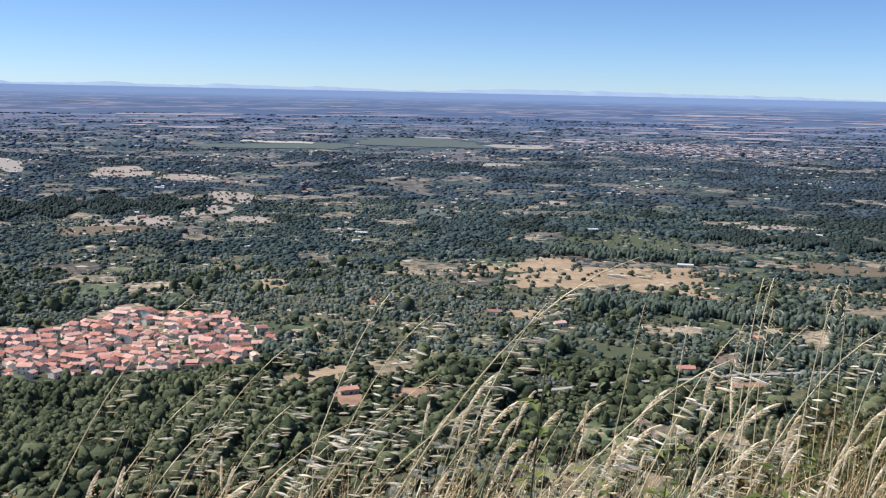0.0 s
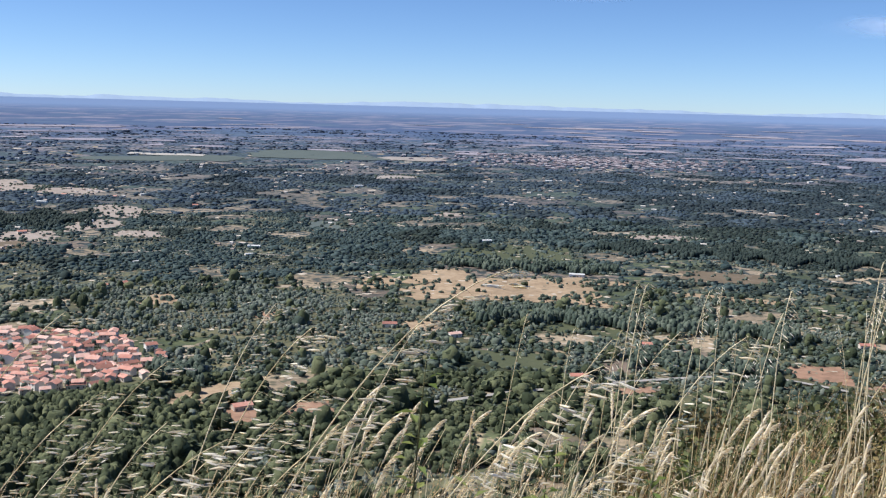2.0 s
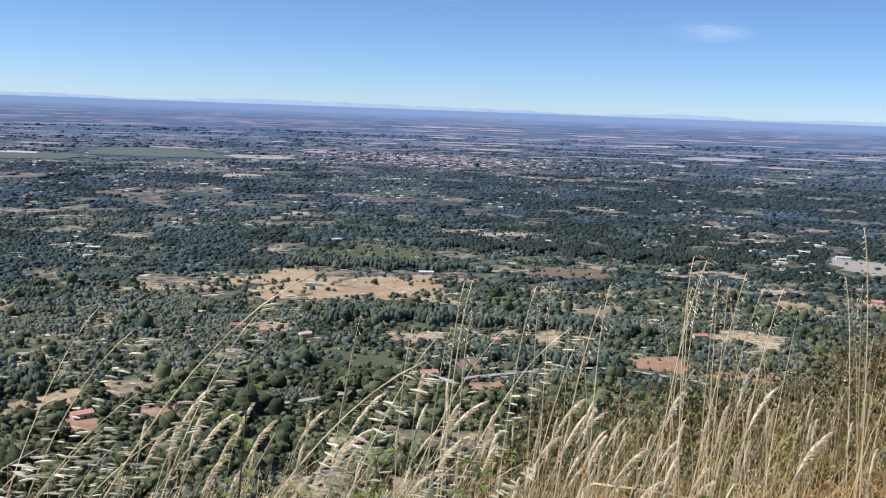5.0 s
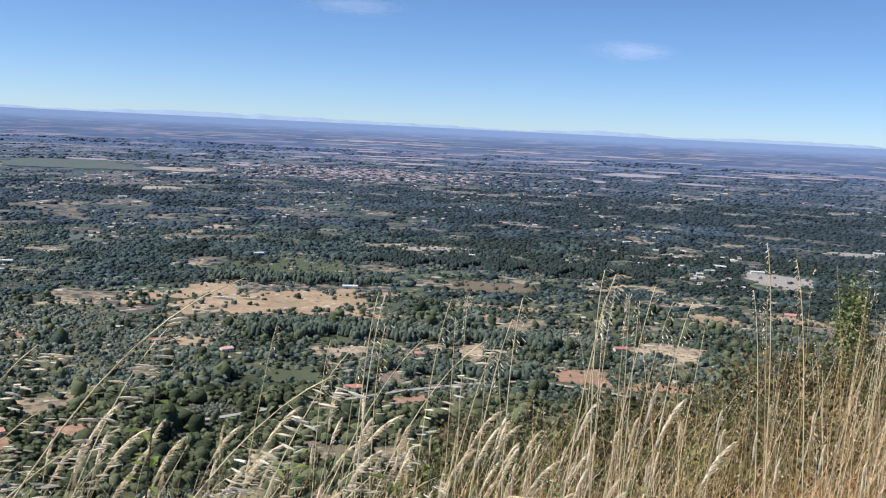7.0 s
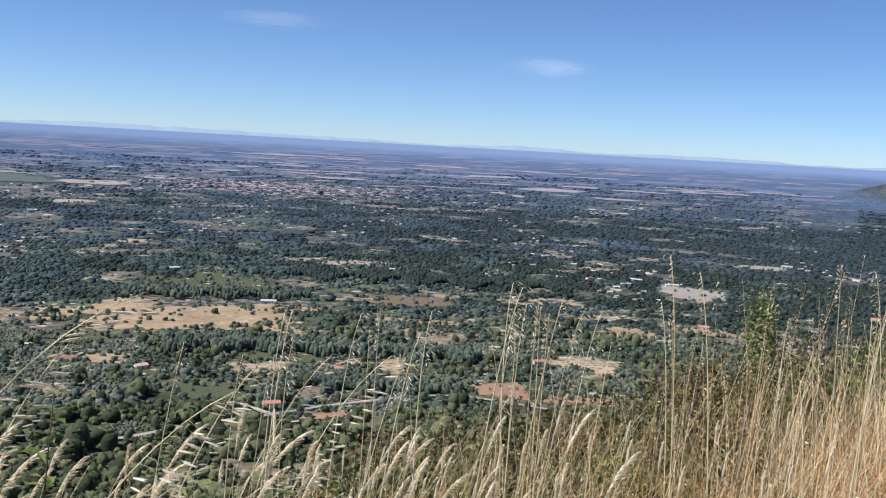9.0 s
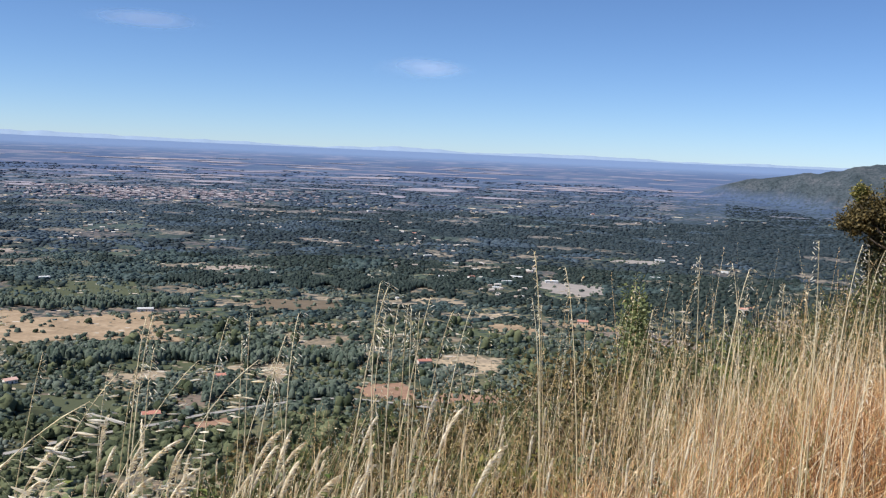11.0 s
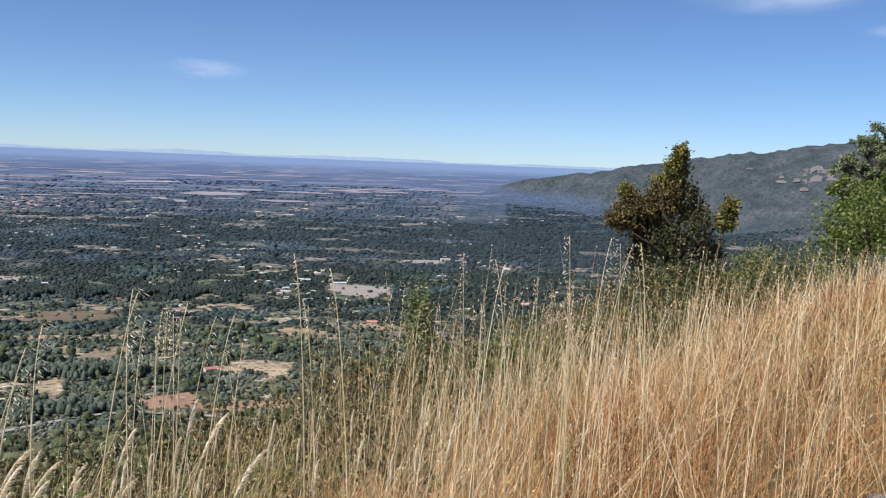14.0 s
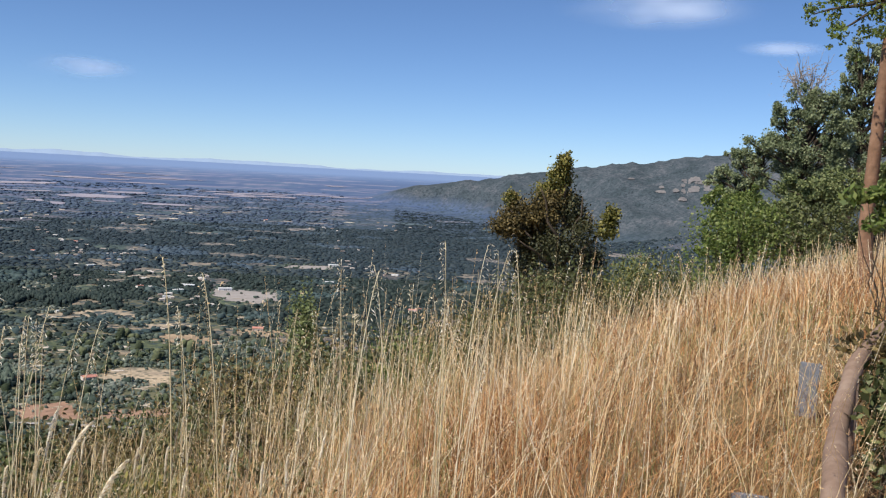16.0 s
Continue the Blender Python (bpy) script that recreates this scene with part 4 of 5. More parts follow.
# the bare rock scar on the mountain
def scar(az, el, wide, tall, seed):
    q = np.random.RandomState(seed)
    u, v = np.meshgrid(np.linspace(-1, 1, 14), np.linspace(-1, 1, 8), indexing="ij")
    edge = 0.8 + 0.10 * np.sin(np.arctan2(v, u) * 3 + seed) + 0.06 * np.sin(np.arctan2(v, u) * 8)
    edge = edge / np.maximum(1, np.hypot(u, v))
    a, e = az + wide * u * edge, el + tall * v * edge
    r = np.full(u.shape, 2900.0)
    for i in range(240):
        x, y = r * np.sin(np.radians(a)), r * np.cos(np.radians(a))
        r = np.where(EYE + r * np.tan(np.radians(e)) > land(x, y) + 1.5, np.minimum(r + 5.0, 4090), r)
    x, y = r * np.sin(np.radians(a)), r * np.cos(np.radians(a))
    tagged(new("rock_scar", grid_mesh("rock_scar", x, y, ROCK, 2.5, False)), "bare pale rock scar on the mountain side", "rock", kind="structure")


q = np.random.RandomState(9)
for i in range(16):
    a, e = q.normal(43.35, 0.55), q.normal(-0.12, 0.30)
    scar(a, e, q.uniform(0.12, 0.40), q.uniform(0.07, 0.20), i + 1)
scar(40.2, 0.25, 0.25, 0.05, 40)


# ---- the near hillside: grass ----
VIEW_SHIFT_AZ, VIEW_SHIFT = (-30, 27), (-0.27, 0.0)   # near plants slide sideways by bearing, to fit the moving camera's view


def blades(name, az, r, height, lean, width, material, label, segs=3, heads=0.0, category="grass"):
    """Grass as thin bent ribbons in one mesh. lean: metres that each tip hangs over, to one side and the other."""
    n = len(az)
    x, y = r * np.sin(np.radians(az)) + np.interp(az, VIEW_SHIFT_AZ, VIEW_SHIFT), r * np.cos(np.radians(az))
    root = np.stack([x, y, land(x, y) - 0.02], -1)
    face = rng.uniform(0, 6.3, n)
    side = np.stack([np.cos(face), np.sin(face), 0 * face], -1)
    rows = []
    for k in range(segs + 1):
        s = k / segs
        mid = root.copy()
        mid[:, :2] += lean * (s ** 1.9)[..., None] if isinstance(s, np.ndarray) else lean * s ** 1.9
        mid[:, 2] += height * (s - 0.12 * s * s)
        w = (width * (1 - 0.8 * s))[:, None] * side
        rows += [mid - w / 2, mid + w / 2]
    v = np.stack(rows, 1).reshape(-1, 3)
    base = (2 * (segs + 1)) * np.arange(n)[:, None]
    f = np.concatenate([base + np.array([2 * k, 2 * k + 1, 2 * k + 3, 2 * k + 2]) for k in range(segs)])
    if heads:
        k = 7
        s = rng.uniform(0.76, 1.0, (n, k))
        mid = np.repeat(root[:, None], k, 1)
        mid[..., :2] += lean[:, None] * (s ** 1.9)[..., None]
        mid[..., 2] += height[:, None] * (s - 0.12 * s * s)
        out = rng.normal(0, 1, (n, k, 3)) * np.array([1, 1, 0.5]) + np.array([0, 0, 0.6])
        out /= np.linalg.norm(out, axis=-1, keepdims=True)
        size = heads * rng.uniform(0.6, 1.4, (n, k, 1)) * np.clip(r / 6, 0.8, 2.0)[:, None, None]
        across = np.cross(out, rng.normal(0, 1, (n, k, 3)))
        across /= np.linalg.norm(across, axis=-1, keepdims=True)
        q = np.stack([mid, mid + out * size * 0.5 + across * size * 0.16, mid + out * size, mid + out * size * 0.5 - across * size * 0.16], 2).reshape(-1, 3)
        f = np.concatenate([f, len(v) + np.arange(len(q)).reshape(-1, 4)])
        v = np.concatenate([v, q])
    return tagged(new(name, mesh_of(name, v, f, material)), label, category, kind="stuff")


def leaning(az, n, wind, spread):
    """Tips hung towards the right of one who looks along az, by about wind metres."""
    a = np.radians(az)
    push = rng.normal(wind, spread, n)
    return np.stack([np.cos(a) * push, -np.sin(a) * push], -1) + rng.normal(0, spread, (n, 2))


rng = np.random.RandomState(21)


def sward(count, r0, r1, a0, a1, h0, h1, width, material, label, wind=0.05, spread=0.1, name="dry_grass", edge=4.6, heads=0.0, least=0.24):
    r = np.sqrt(rng.uniform(r0 * r0, r1 * r1, count))
    az = rng.uniform(a0, a1, count)
    x, y = r * np.sin(np.radians(az)), r * np.cos(np.radians(az))
    clump = waves(x, y, 1.6, 51) * 0.25 + waves(x, y, 6, 52) * 0.3
    down = x * math.sin(radians(DOWN_AZ)) + y * math.cos(radians(DOWN_AZ))
    keep = (rng.uniform(-0.7, 0.9, count) < 0.5 + 2.5 * clump) & (down < edge - 2.5 * np.clip((31 - az) / 14, 0, 1) + 0.7 * waves(x, y, 3.0, 53) + rng.normal(0, 0.5, count))
    keep &= rng.uniform(0, 1, count) < np.where((r < 12) & (material is not GREEN_GRASS), np.clip((az - 6 - 7 * (material is RUST_GRASS)) / 14, least, 1), 1)
    az, r, clump = az[keep], r[keep], clump[keep]
    h = rng.uniform(h0, h1, len(az)) * (1 + 0.45 * clump)
    w = width * (0.7 + 0.6 * rng.uniform(0, 1, len(az))) * np.clip(r / 6, 0.7, 3.0)
    return blades(name, az, r, h, leaning(az, len(az), wind * 1.0, spread), w, material, label, 3 if r0 < 9 else 2, heads)


sward(27000, 2.2, 9, -4, 70, 0.18, 0.52, 0.006, RUST_GRASS, "dense rust-brown dry grass on the hillside", 0.02, 0.19, least=0.08)
sward(32000, 9, 22, 8, 72, 0.22, 0.55, 0.007, RUST_GRASS, "dense rust-brown dry grass on the hillside", 0.02, 0.18)
sward(20000, 22, 55, 25, 74, 0.3, 0.6, 0.009, RUST_GRASS, "dense dry grass along the ridge", 0.02, 0.18)
sward(4400, 2.2, 9, -8, 70, 0.50, 0.98, 0.0058, STRAW, "tall pale straw stalks on the hillside", 0.04, 0.10, heads=0.011)
sward(9000, 9, 24, 8, 72, 0.50, 1.0, 0.0052, STRAW, "tall pale straw stalks on the hillside", 0.03, 0.11, heads=0.010)
sward(9000, 24, 60, 28, 74, 0.5, 0.95, 0.006, STRAW, "tall pale straw along the ridge", 0.04, 0.14)
sward(3600, 2.0, 7, -40, 14, 0.25, 0.60, 0.006, GREEN_GRASS, "green and yellow grass at the edge of the slope", 0.08, 0.12, "green_grass", 6.0)
sward(1800, 2.2, 9, 0, 32, 0.35, 0.75, 0.006, GREEN_GRASS, "green grass growing through the scrub", 0.05, 0.14, "green_grass", 8.5)
sward(600, 3.6, 8.5, 0, 30, 0.45, 0.95, 0.0045, STRAW, "pale straw growing through the scrub", 0.05, 0.12, edge=9.0, heads=0.009, least=1.0)
sward(1200, 2.0, 3.8, -14, 26, 0.45, 0.92, 0.004, STRAW, "pale straw at the edge of the drop", 0.12, 0.10, edge=9.0, heads=0.009, least=1.0)
sward(9500, 2.0, 4.4, -2, 27, 0.14, 0.46, 0.006, RUST_GRASS, "short matted rust-brown grass at the edge of the drop", 0.05, 0.14, edge=9.0, least=1.0)
sward(1300, 2.0, 4.4, -12, 27, 0.16, 0.45, 0.005, STRAW, "short pale straw at the edge of the drop", 0.05, 0.14, edge=9.0, least=1.0)
sward(5200, 1.9, 3.2, -14, 20, 0.22, 0.50, 0.006, GREEN_GRASS, "green and yellow grass at the edge of the drop", 0.10, 0.12, "green_grass", 9.0)
sward(1500, 2.4, 9, 16, 66, 0.45, 0.85, 0.0045, STRAW, "bent and fallen straw on the hillside", 0.10, 0.38, heads=0.012)
sward(1000, 1.9, 2.7, -42, -12, 0.55, 0.86, 0.005, STRAW, "pale straw among the oats", 0.16, 0.10, edge=9.0, heads=0.010, least=1.0)
sward(2600, 4.0, 12, 36, 66, 0.30, 0.60, 0.006, GREEN_GRASS, "olive-green grass between the dry straw", 0.03, 0.16, "green_grass")
sward(1300, 2.4, 10, 4, 60, 0.90, 1.3, 0.0045, STRAW, "tallest pale stalks standing over the grass", 0.04, 0.08, edge=6.0, heads=0.014)


# ---- oats and plumed grasses ----
def tube(bm, pts, radii, sides=5):
    rings = []
    for i, p in enumerate(pts):
        t = (pts[min(i + 1, len(pts) - 1)] - pts[max(i - 1, 0)]).normalized()
        u = t.orthogonal().normalized()
        w = t.cross(u)
        rings.append([bm.verts.new(p + (u * math.cos(a) + w * math.sin(a)) * radii[i]) for a in (6.2832 * j / sides for j in range(sides))])
    for a, b in zip(rings, rings[1:]):
        for j in range(sides):
            bm.faces.new((a[j], a[(j + 1) % sides], b[(j + 1) % sides], b[j]))
    bm.faces.new(list(reversed(rings[0])))
    bm.faces.new(rings[-1])


def bend(pts, s):
    """A point on the curve of four control points."""
    a, b, c, d = pts
    return a * (1 - s) ** 3 + b * 3 * s * (1 - s) ** 2 + c * 3 * s * s * (1 - s) + d * s ** 3


def spikelet_mesh():
    """One oat spikelet: a slim husk with two open glumes and an awn, pointing along +x."""
    bm = bmesh.new()
    L = 0.031
    tube(bm, [Vector((L * s, 0, 0)) for s in (0, 0.25, 0.55, 0.85, 1.0)], [0.0004, 0.0022, 0.0028, 0.0015, 0.0003], 4)
    for s in (-1, 1):
        tube(bm, [Vector((L * k, 0.0010 * s + 0.0012 * s * k * k, 0.001 * k)) for k in (0, 0.35, 0.75, 1.15)], [0.0004, 0.0014, 0.001, 0.0002], 3)
    me = bpy.data.meshes.new("spikelet")
    bm.to_mesh(me), bm.free()
    me.materials.append(OAT_HUSK)
    return me


SPIKELET = spikelet_mesh()


def oat(height, lean, droop, count, seed, label, reach=0.38, curve=None, grain=1.0, open_=1.0):
    """A wild oat: a bent stalk that hangs over towards +x, with spikelets on thin threads."""
    r = np.random.RandomState(seed)
    thing = new("wild_oat")
    curve = curve or [Vector((0, 0, -0.05)), Vector((0.22 * lean, 0, height * 0.42)), Vector((lean * 0.72, 0, height * 0.88)), Vector((lean + droop, r.uniform(-0.03, 0.03), height * 1.02 - droop * 0.1))]
    bm = bmesh.new()
    tube(bm, [bend(curve, s) for s in np.linspace(0, 1, 16)], np.linspace(0.0028, 0.0010, 16), 5)
    hung = []
    for i in range(count):
        s = 1 - reach * (i / max(1, count - 1)) ** 1.1
        p = bend(curve, s)
        out = Vector((r.uniform(0.01, 0.05), r.uniform(-0.03, 0.03), r.uniform(-0.028, 0.010))) * open_
        q = p + out
        tube(bm, [p, p + out * 0.55 + Vector((0, 0, 0.006)), q], [0.0004, 0.0003, 0.0003], 3)
        hung.append(q)
    part("stalk", bm, OAT_STEM, thing)
    for q in hung:
        ob = part("spikelet", SPIKELET, None, thing)
        ob.matrix_basis = Matrix.Translation(q) @ pose(0, 0, 0, r.uniform(0, 360), r.uniform(-6, 16) + (30 if open_ < 1 else 0), r.uniform(-22, 22) / open_ ** 2) @ Matrix.Scale(grain * r.uniform(0.8, 1.25), 4)
    return tagged(thing, label, "grass", "wild oats")


def plume(height, lean, long, seed, label, thick=0.0115):
    """A grass with a dense, feathery spike that bows towards +x."""
    r = np.random.RandomState(seed)
    thing = new("plumed_grass")
    curve = [Vector((0, 0, -0.05)), Vector((0.02, 0, height * 0.5)), Vector((lean * 0.30, 0, height * 0.95)), Vector((lean, 0, height * 1.12 - 0.15 * lean))]
    bm = bmesh.new()
    tube(bm, [bend(curve, s) for s in np.linspace(0, 1, 14)], np.linspace(0.0016, 0.0006, 14), 5)
    for k in range(2):
        p, a = bend(curve, 0.25 + 0.2 * k), r.uniform(0, 6.3)
        d = Vector((math.cos(a), math.sin(a), 0))
        n = Vector((-d.y, d.x, 0)) * 0.003
        q = [p + n, p - n, p + d * 0.10 + Vector((0, 0, 0.10)) - n * 0.7, p + d * 0.10 + Vector((0, 0, 0.10)) + n * 0.7, p + d * 0.22 + Vector((0, 0, 0.07))]
        v = [bm.verts.new(c) for c in q]
        bm.faces.new((v[0], v[1], v[2], v[3])), bm.faces.new((v[3], v[2], v[4]))
    part("stalk", bm, OAT_STEM, thing)
    bm = bmesh.new()
    n = 260
    for i in range(n):
        s = 1 - long * (i / n)
        p, t = bend(curve, s), (bend(curve, s) - bend(curve, s - 0.02)).normalized()
        a = r.uniform(0, 6.3)
        u = t.orthogonal().normalized()
        out = (u * math.cos(a) + t.cross(u) * math.sin(a))
        swell = math.sin(min(1, (i / n) * 1.05 + 0.03) * math.pi) ** 0.75
        q = p + out * thick * 0.25 * swell
        tip = q + (t * 0.014 + out * thick * swell + Vector((0.006, 0, -0.005))) * r.uniform(0.5, 1.6)
        w = t.cross(out) * 0.0022
        v = [bm.verts.new(c) for c in (q, (q + tip) / 2 + w, tip, (q + tip) / 2 - w)]
        bm.faces.new(v)
    part("seed_head", bm, PLUME, thing)
    return tagged(thing, label, "grass", "plumed grasses")


def stand(model, first, az, r, size=1.0, twist=0.0, tip=0.0):
    """Plants a copy so that its +x is to the right of one who looks along az."""
    p = spot(az, r)
    p = Vector((p.x + float(np.interp(az, VIEW_SHIFT_AZ, VIEW_SHIFT)), p.y, 0))
    p.z = float(land(p.x, p.y))
    m = Matrix.Translation(p) @ pose(0, 0, 0, 0, tip, -az + twist) @ Matrix.Scale(size, 4)
    if first:
        model.matrix_basis = m
        return model
    return copy_thing(model, m)


rng = np.random.RandomState(33)
OAT_LABEL = "dry wild oat with hanging pale spikelets, bent by wind"
oats = [oat(1.16, 0.50, 0.10, 26, 1, OAT_LABEL, 0.42, None, 1.0), oat(1.06, 0.40, 0.10, 30, 2, OAT_LABEL, 0.46, None, 0.95), oat(1.0, 0.58, 0.12, 32, 3, OAT_LABEL, 0.42, None, 1.0),
        oat(1.26, 0.07, 0.03, 15, 4, "upright dry wild oat with small pale spikelets", 0.22, None, 0.42, 0.4)]
fresh = set()


def plant(models, k, *args):
    key = (id(models), k)
    stand(models[k], key not in fresh, *args)
    fresh.add(key)


big = oat(1.2, 0.7, 0.1, 20, 9, "tallest wild oat, a long stalk arching over the valley", 0.34, [Vector((0, 0, -0.05)), Vector((0.17, -0.07, 0.45)), Vector((0.42, -0.14, 1.12)), Vector((0.76, -0.22, 1.24))], 1.05)
stand(big, True, -31.0, 2.0)
for i in range(24):
    az = -46 + 34 * (i + rng.uniform(-0.4, 0.4)) / 24
    plant(oats, rng.choice(3), az, rng.uniform(1.9, 2.9), rng.uniform(0.80, 1.0), rng.normal(0, 22), rng.normal(4, 5))
for i in range(14):
    plant(oats, rng.choice([0, 1, 3]) if i < 7 else 3, -12 + 24 * i / 14, rng.uniform(2.3, 3.2), rng.uniform(0.85, 1.02), rng.normal(0, 25), rng.normal(2, 4))
for i in range(38):
    plant(oats, 3, rng.uniform(-8, 36), rng.uniform(2.4, 4.6), rng.uniform(0.85, 1.08), rng.uniform(-180, 180), rng.normal(0, 3))
PLUME_LABEL = "dry plumed grass with a feathery bowed head"
plumes = [plume(1.0, 0.19, 0.26, 1, PLUME_LABEL, 0.0084), plume(0.95, 0.10, 0.23, 2, PLUME_LABEL, 0.0072), plume(0.96, 0.28, 0.28, 3, PLUME_LABEL, 0.0088), plume(1.02, 0.04, 0.22, 4, "upright dry plumed grass with a narrow head", 0.0058)]
for i in range(72):
    az = -23 + 34 * (i + rng.uniform(-0.9, 0.9)) / 72
    plant(plumes, rng.choice(3) if az < rng.uniform(-2, 12) else 3, az, rng.uniform(2.2, 3.6), rng.uniform(0.78, 1.05) * (1 if az < 0 else 0.84), rng.normal(0, 35), rng.normal(4, 7))
for i in range(24):
    plant(plumes, rng.choice([0, 1, 1, 3]), rng.uniform(-6, 10), rng.uniform(2.2, 3.1), rng.uniform(0.90, 1.10), rng.normal(0, 30), rng.normal(3, 7))
for i in range(16):
    plant(plumes, rng.choice(3), rng.uniform(-45, -24), rng.uniform(1.9, 2.9), rng.uniform(0.7, 0.88), rng.normal(0, 25), rng.normal(3, 5))
for i in range(30):
    plant(plumes, 3, rng.uniform(-2, 24), rng.uniform(2.4, 4.0), rng.uniform(0.8, 1.05), rng.uniform(-60, 60), rng.normal(0, 4))


# ---- green weeds among the oats ----
def weed(az, r, tall, seed, label):
    q = np.random.RandomState(seed)
    thing = new("weed")
    thing.matrix_basis = Matrix.Translation(spot(az, r)) @ pose(0, 0, 0, 0, 0, -az)
    bm = bmesh.new()
    tip = Vector((q.uniform(0.0, 0.15), q.uniform(-0.05, 0.05), tall))
    main = [Vector((0, 0, -0.05)), Vector((0.02, 0, tall * 0.35)), tip * 0.7, tip]
    tube(bm, [bend(main, s) for s in np.linspace(0, 1, 10)], np.linspace(0.004, 0.0012, 10), 6)
    blades_ = bmesh.new()
    for i in range(34):
        s = q.uniform(0.35, 1.0)
        p, a = bend(main, s), q.uniform(0, 6.3)
        d = Vector((math.cos(a), math.sin(a), q.uniform(0.1, 0.8))).normalized()
        stem = p + d * q.uniform(0.01, 0.07) * (1.25 - s)
        tube(bm, [p, stem], [0.0012, 0.0008], 4)
        L, w = q.uniform(0.025, 0.055), d.cross(Vector((0, 0, 1))).normalized() * q.uniform(0.006, 0.012)
        v = [blades_.verts.new(c) for c in (stem, stem + d * L * 0.4 + w, stem + d * L - Vector((0, 0, 0.3 * L)), stem + d * L * 0.4 - w)]
        blades_.faces.new((v[0], v[1], v[2]))
        blades_.faces.new((v[0], v[2], v[3]))
    part("stem", bm, WEED_STEM, thing)
    part("foliage", blades_, LEAF_BRIGHT, thing)
    return tagged(thing, label, "weed", "weeds")


WEED_STEM = plain_surface("weed_stem", [(0.06, 0.07, 0.03), (0.12, 0.12, 0.05)], 30.0, 2.0, 0.6, 0.0)
for i, (az, r, tall) in enumerate(((-21.5, 2.2, 1.02), (-13.4, 2.3, 0.80), (-20.0, 2.0, 0.72), (-9.5, 2.2, 0.74), (-5.0, 2.5, 0.7), (-27.0, 2.1, 0.66), (2.5, 2.6, 0.7), (-16.5, 2.4, 0.62), (-35, 2.2, 0.6), (6.5, 2.8, 0.7))):
    weed(az, r, tall, 300 + i, "green leafy weed standing among dry grass")


# ---- bushes and trees ----
def leaves_of(blobs, size, r, flat=0.5):
    """Leaves strewn over blobs (centre, radii, count): tables of small pointed quads."""
    c = np.concatenate([np.repeat(np.array([b[0]], float), b[2], 0) for b in blobs])
    s = np.concatenate([np.repeat(np.array([b[1]], float), b[2], 0) for b in blobs])
    n = len(c)
    d = r.normal(0, 1, (n, 3))
    d /= np.linalg.norm(d, axis=1, keepdims=True)
    reach = r.uniform(0.15, 1.0, n) ** 0.5 * r.lognormal(0, 0.16, n) * (1 + 0.12 * np.sin(d[:, 0] * 7 + c[:, 0] * 3) + 0.12 * np.sin(d[:, 2] * 9 + d[:, 1] * 5 + c[:, 1]))
    p = c + d * s * reach[:, None]
    t = r.normal(0, 1, (n, 3)) + d * 0.6
    t /= np.linalg.norm(t, axis=1, keepdims=True)
    up = d * flat + np.array([0, 0, 0.5]) + r.normal(0, 0.6, (n, 3))
    w = np.cross(t, up)
    w /= np.linalg.norm(w, axis=1, keepdims=True) + 1e-9
    k = (size * r.uniform(0.6, 1.4, n))[:, None]
    v = np.stack([p - t * k * 0.5, p + w * k * 0.28, p + t * k * 0.5, p - w * k * 0.28], 1).reshape(-1, 3)
    return v, np.arange(4 * n).reshape(n, 4)


def crown(name, blobs, size, r, material, parent, label=""):
    v, f = leaves_of(blobs, size, r)
    return part(name, mesh_of(name, v, f, material), None, parent, label)


def limb(bm, a, b, r0, r1, r, wobble=0.06, n=6):
    a, b = Vector(a), Vector(b)
    L = (b - a).length
    pts = [a.lerp(b, i / n) + Vector(r.normal(0, 1, 3)) * wobble * L * math.sin(math.pi * i / n) * 0.6 for i in range(n + 1)]
    tube(bm, pts, [r0 + (r1 - r0) * i / n for i in range(n + 1)], 7)


def bush(az, r, wide, tall, material, label, seed, size=0.05, count=1500, up=0.0):
    q = np.random.RandomState(seed)
    thing = new("bush")
    thing.matrix_basis = Matrix.Translation(spot(az, r, up))
    blobs = []
    for i in range(9):
        a = q.uniform(0, 6.3)
        d = q.uniform(0, 0.32) * wide
        h = q.uniform(0.25, 0.85) * tall
        blobs.append(((d * math.cos(a), d * math.sin(a), h), (wide * q.uniform(0.2, 0.34), wide * q.uniform(0.2, 0.34), tall * q.uniform(0.16, 0.28)), count // 9))
    bm = bmesh.new()
    for b in blobs:
        limb(bm, (0, 0, -0.2), b[0], 0.02, 0.006, q)
    part("stem", bm, DARK_BARK, thing)
    crown("foliage", blobs, size, q, material, thing)
    return tagged(thing, label, "bush", "bushes")


# the ivy-grown tree on the slope
q = np.random.RandomState(61)
tree = new("tree")
tree.matrix_basis = Matrix.Translation(spot(36.4, 28)) @ pose(0, 0, 0, 0, 0, -36.4)
base = -EYE - float(land(28 * math.sin(radians(36.4)), 28 * math.cos(radians(36.4))))


def seen_at(az, el, mid=36.4, r=28.0, back=0.0):
    """In a tree's own frame: the place at that bearing and height angle."""
    return ((r + back) * math.tan(radians(az - mid)), back, (r + back) * math.tan(radians(el)) + EYE - float(land(r * math.sin(radians(mid)), r * math.cos(radians(mid)))))


forks = [(33.6, -1.9), (35.2, -0.5), (36.5, 0.7), (37.6, -0.9), (39.2, -2.2), (34.2, -3.6), (36.2, -2.5), (38.4, -3.9), (35.4, -4.8), (37.2, -5.0)]
bm = bmesh.new()
foot = Vector((0.1, 0, -0.3))
crotch = Vector(seen_at(36.7, -5.6))
limb(bm, foot, crotch, 0.16, 0.12, q)
for a, e in forks:
    limb(bm, crotch, seen_at(a, e, back=q.uniform(-0.6, 0.6)), 0.08, 0.015, q)
part("trunk", bm, DARK_BARK, tree)


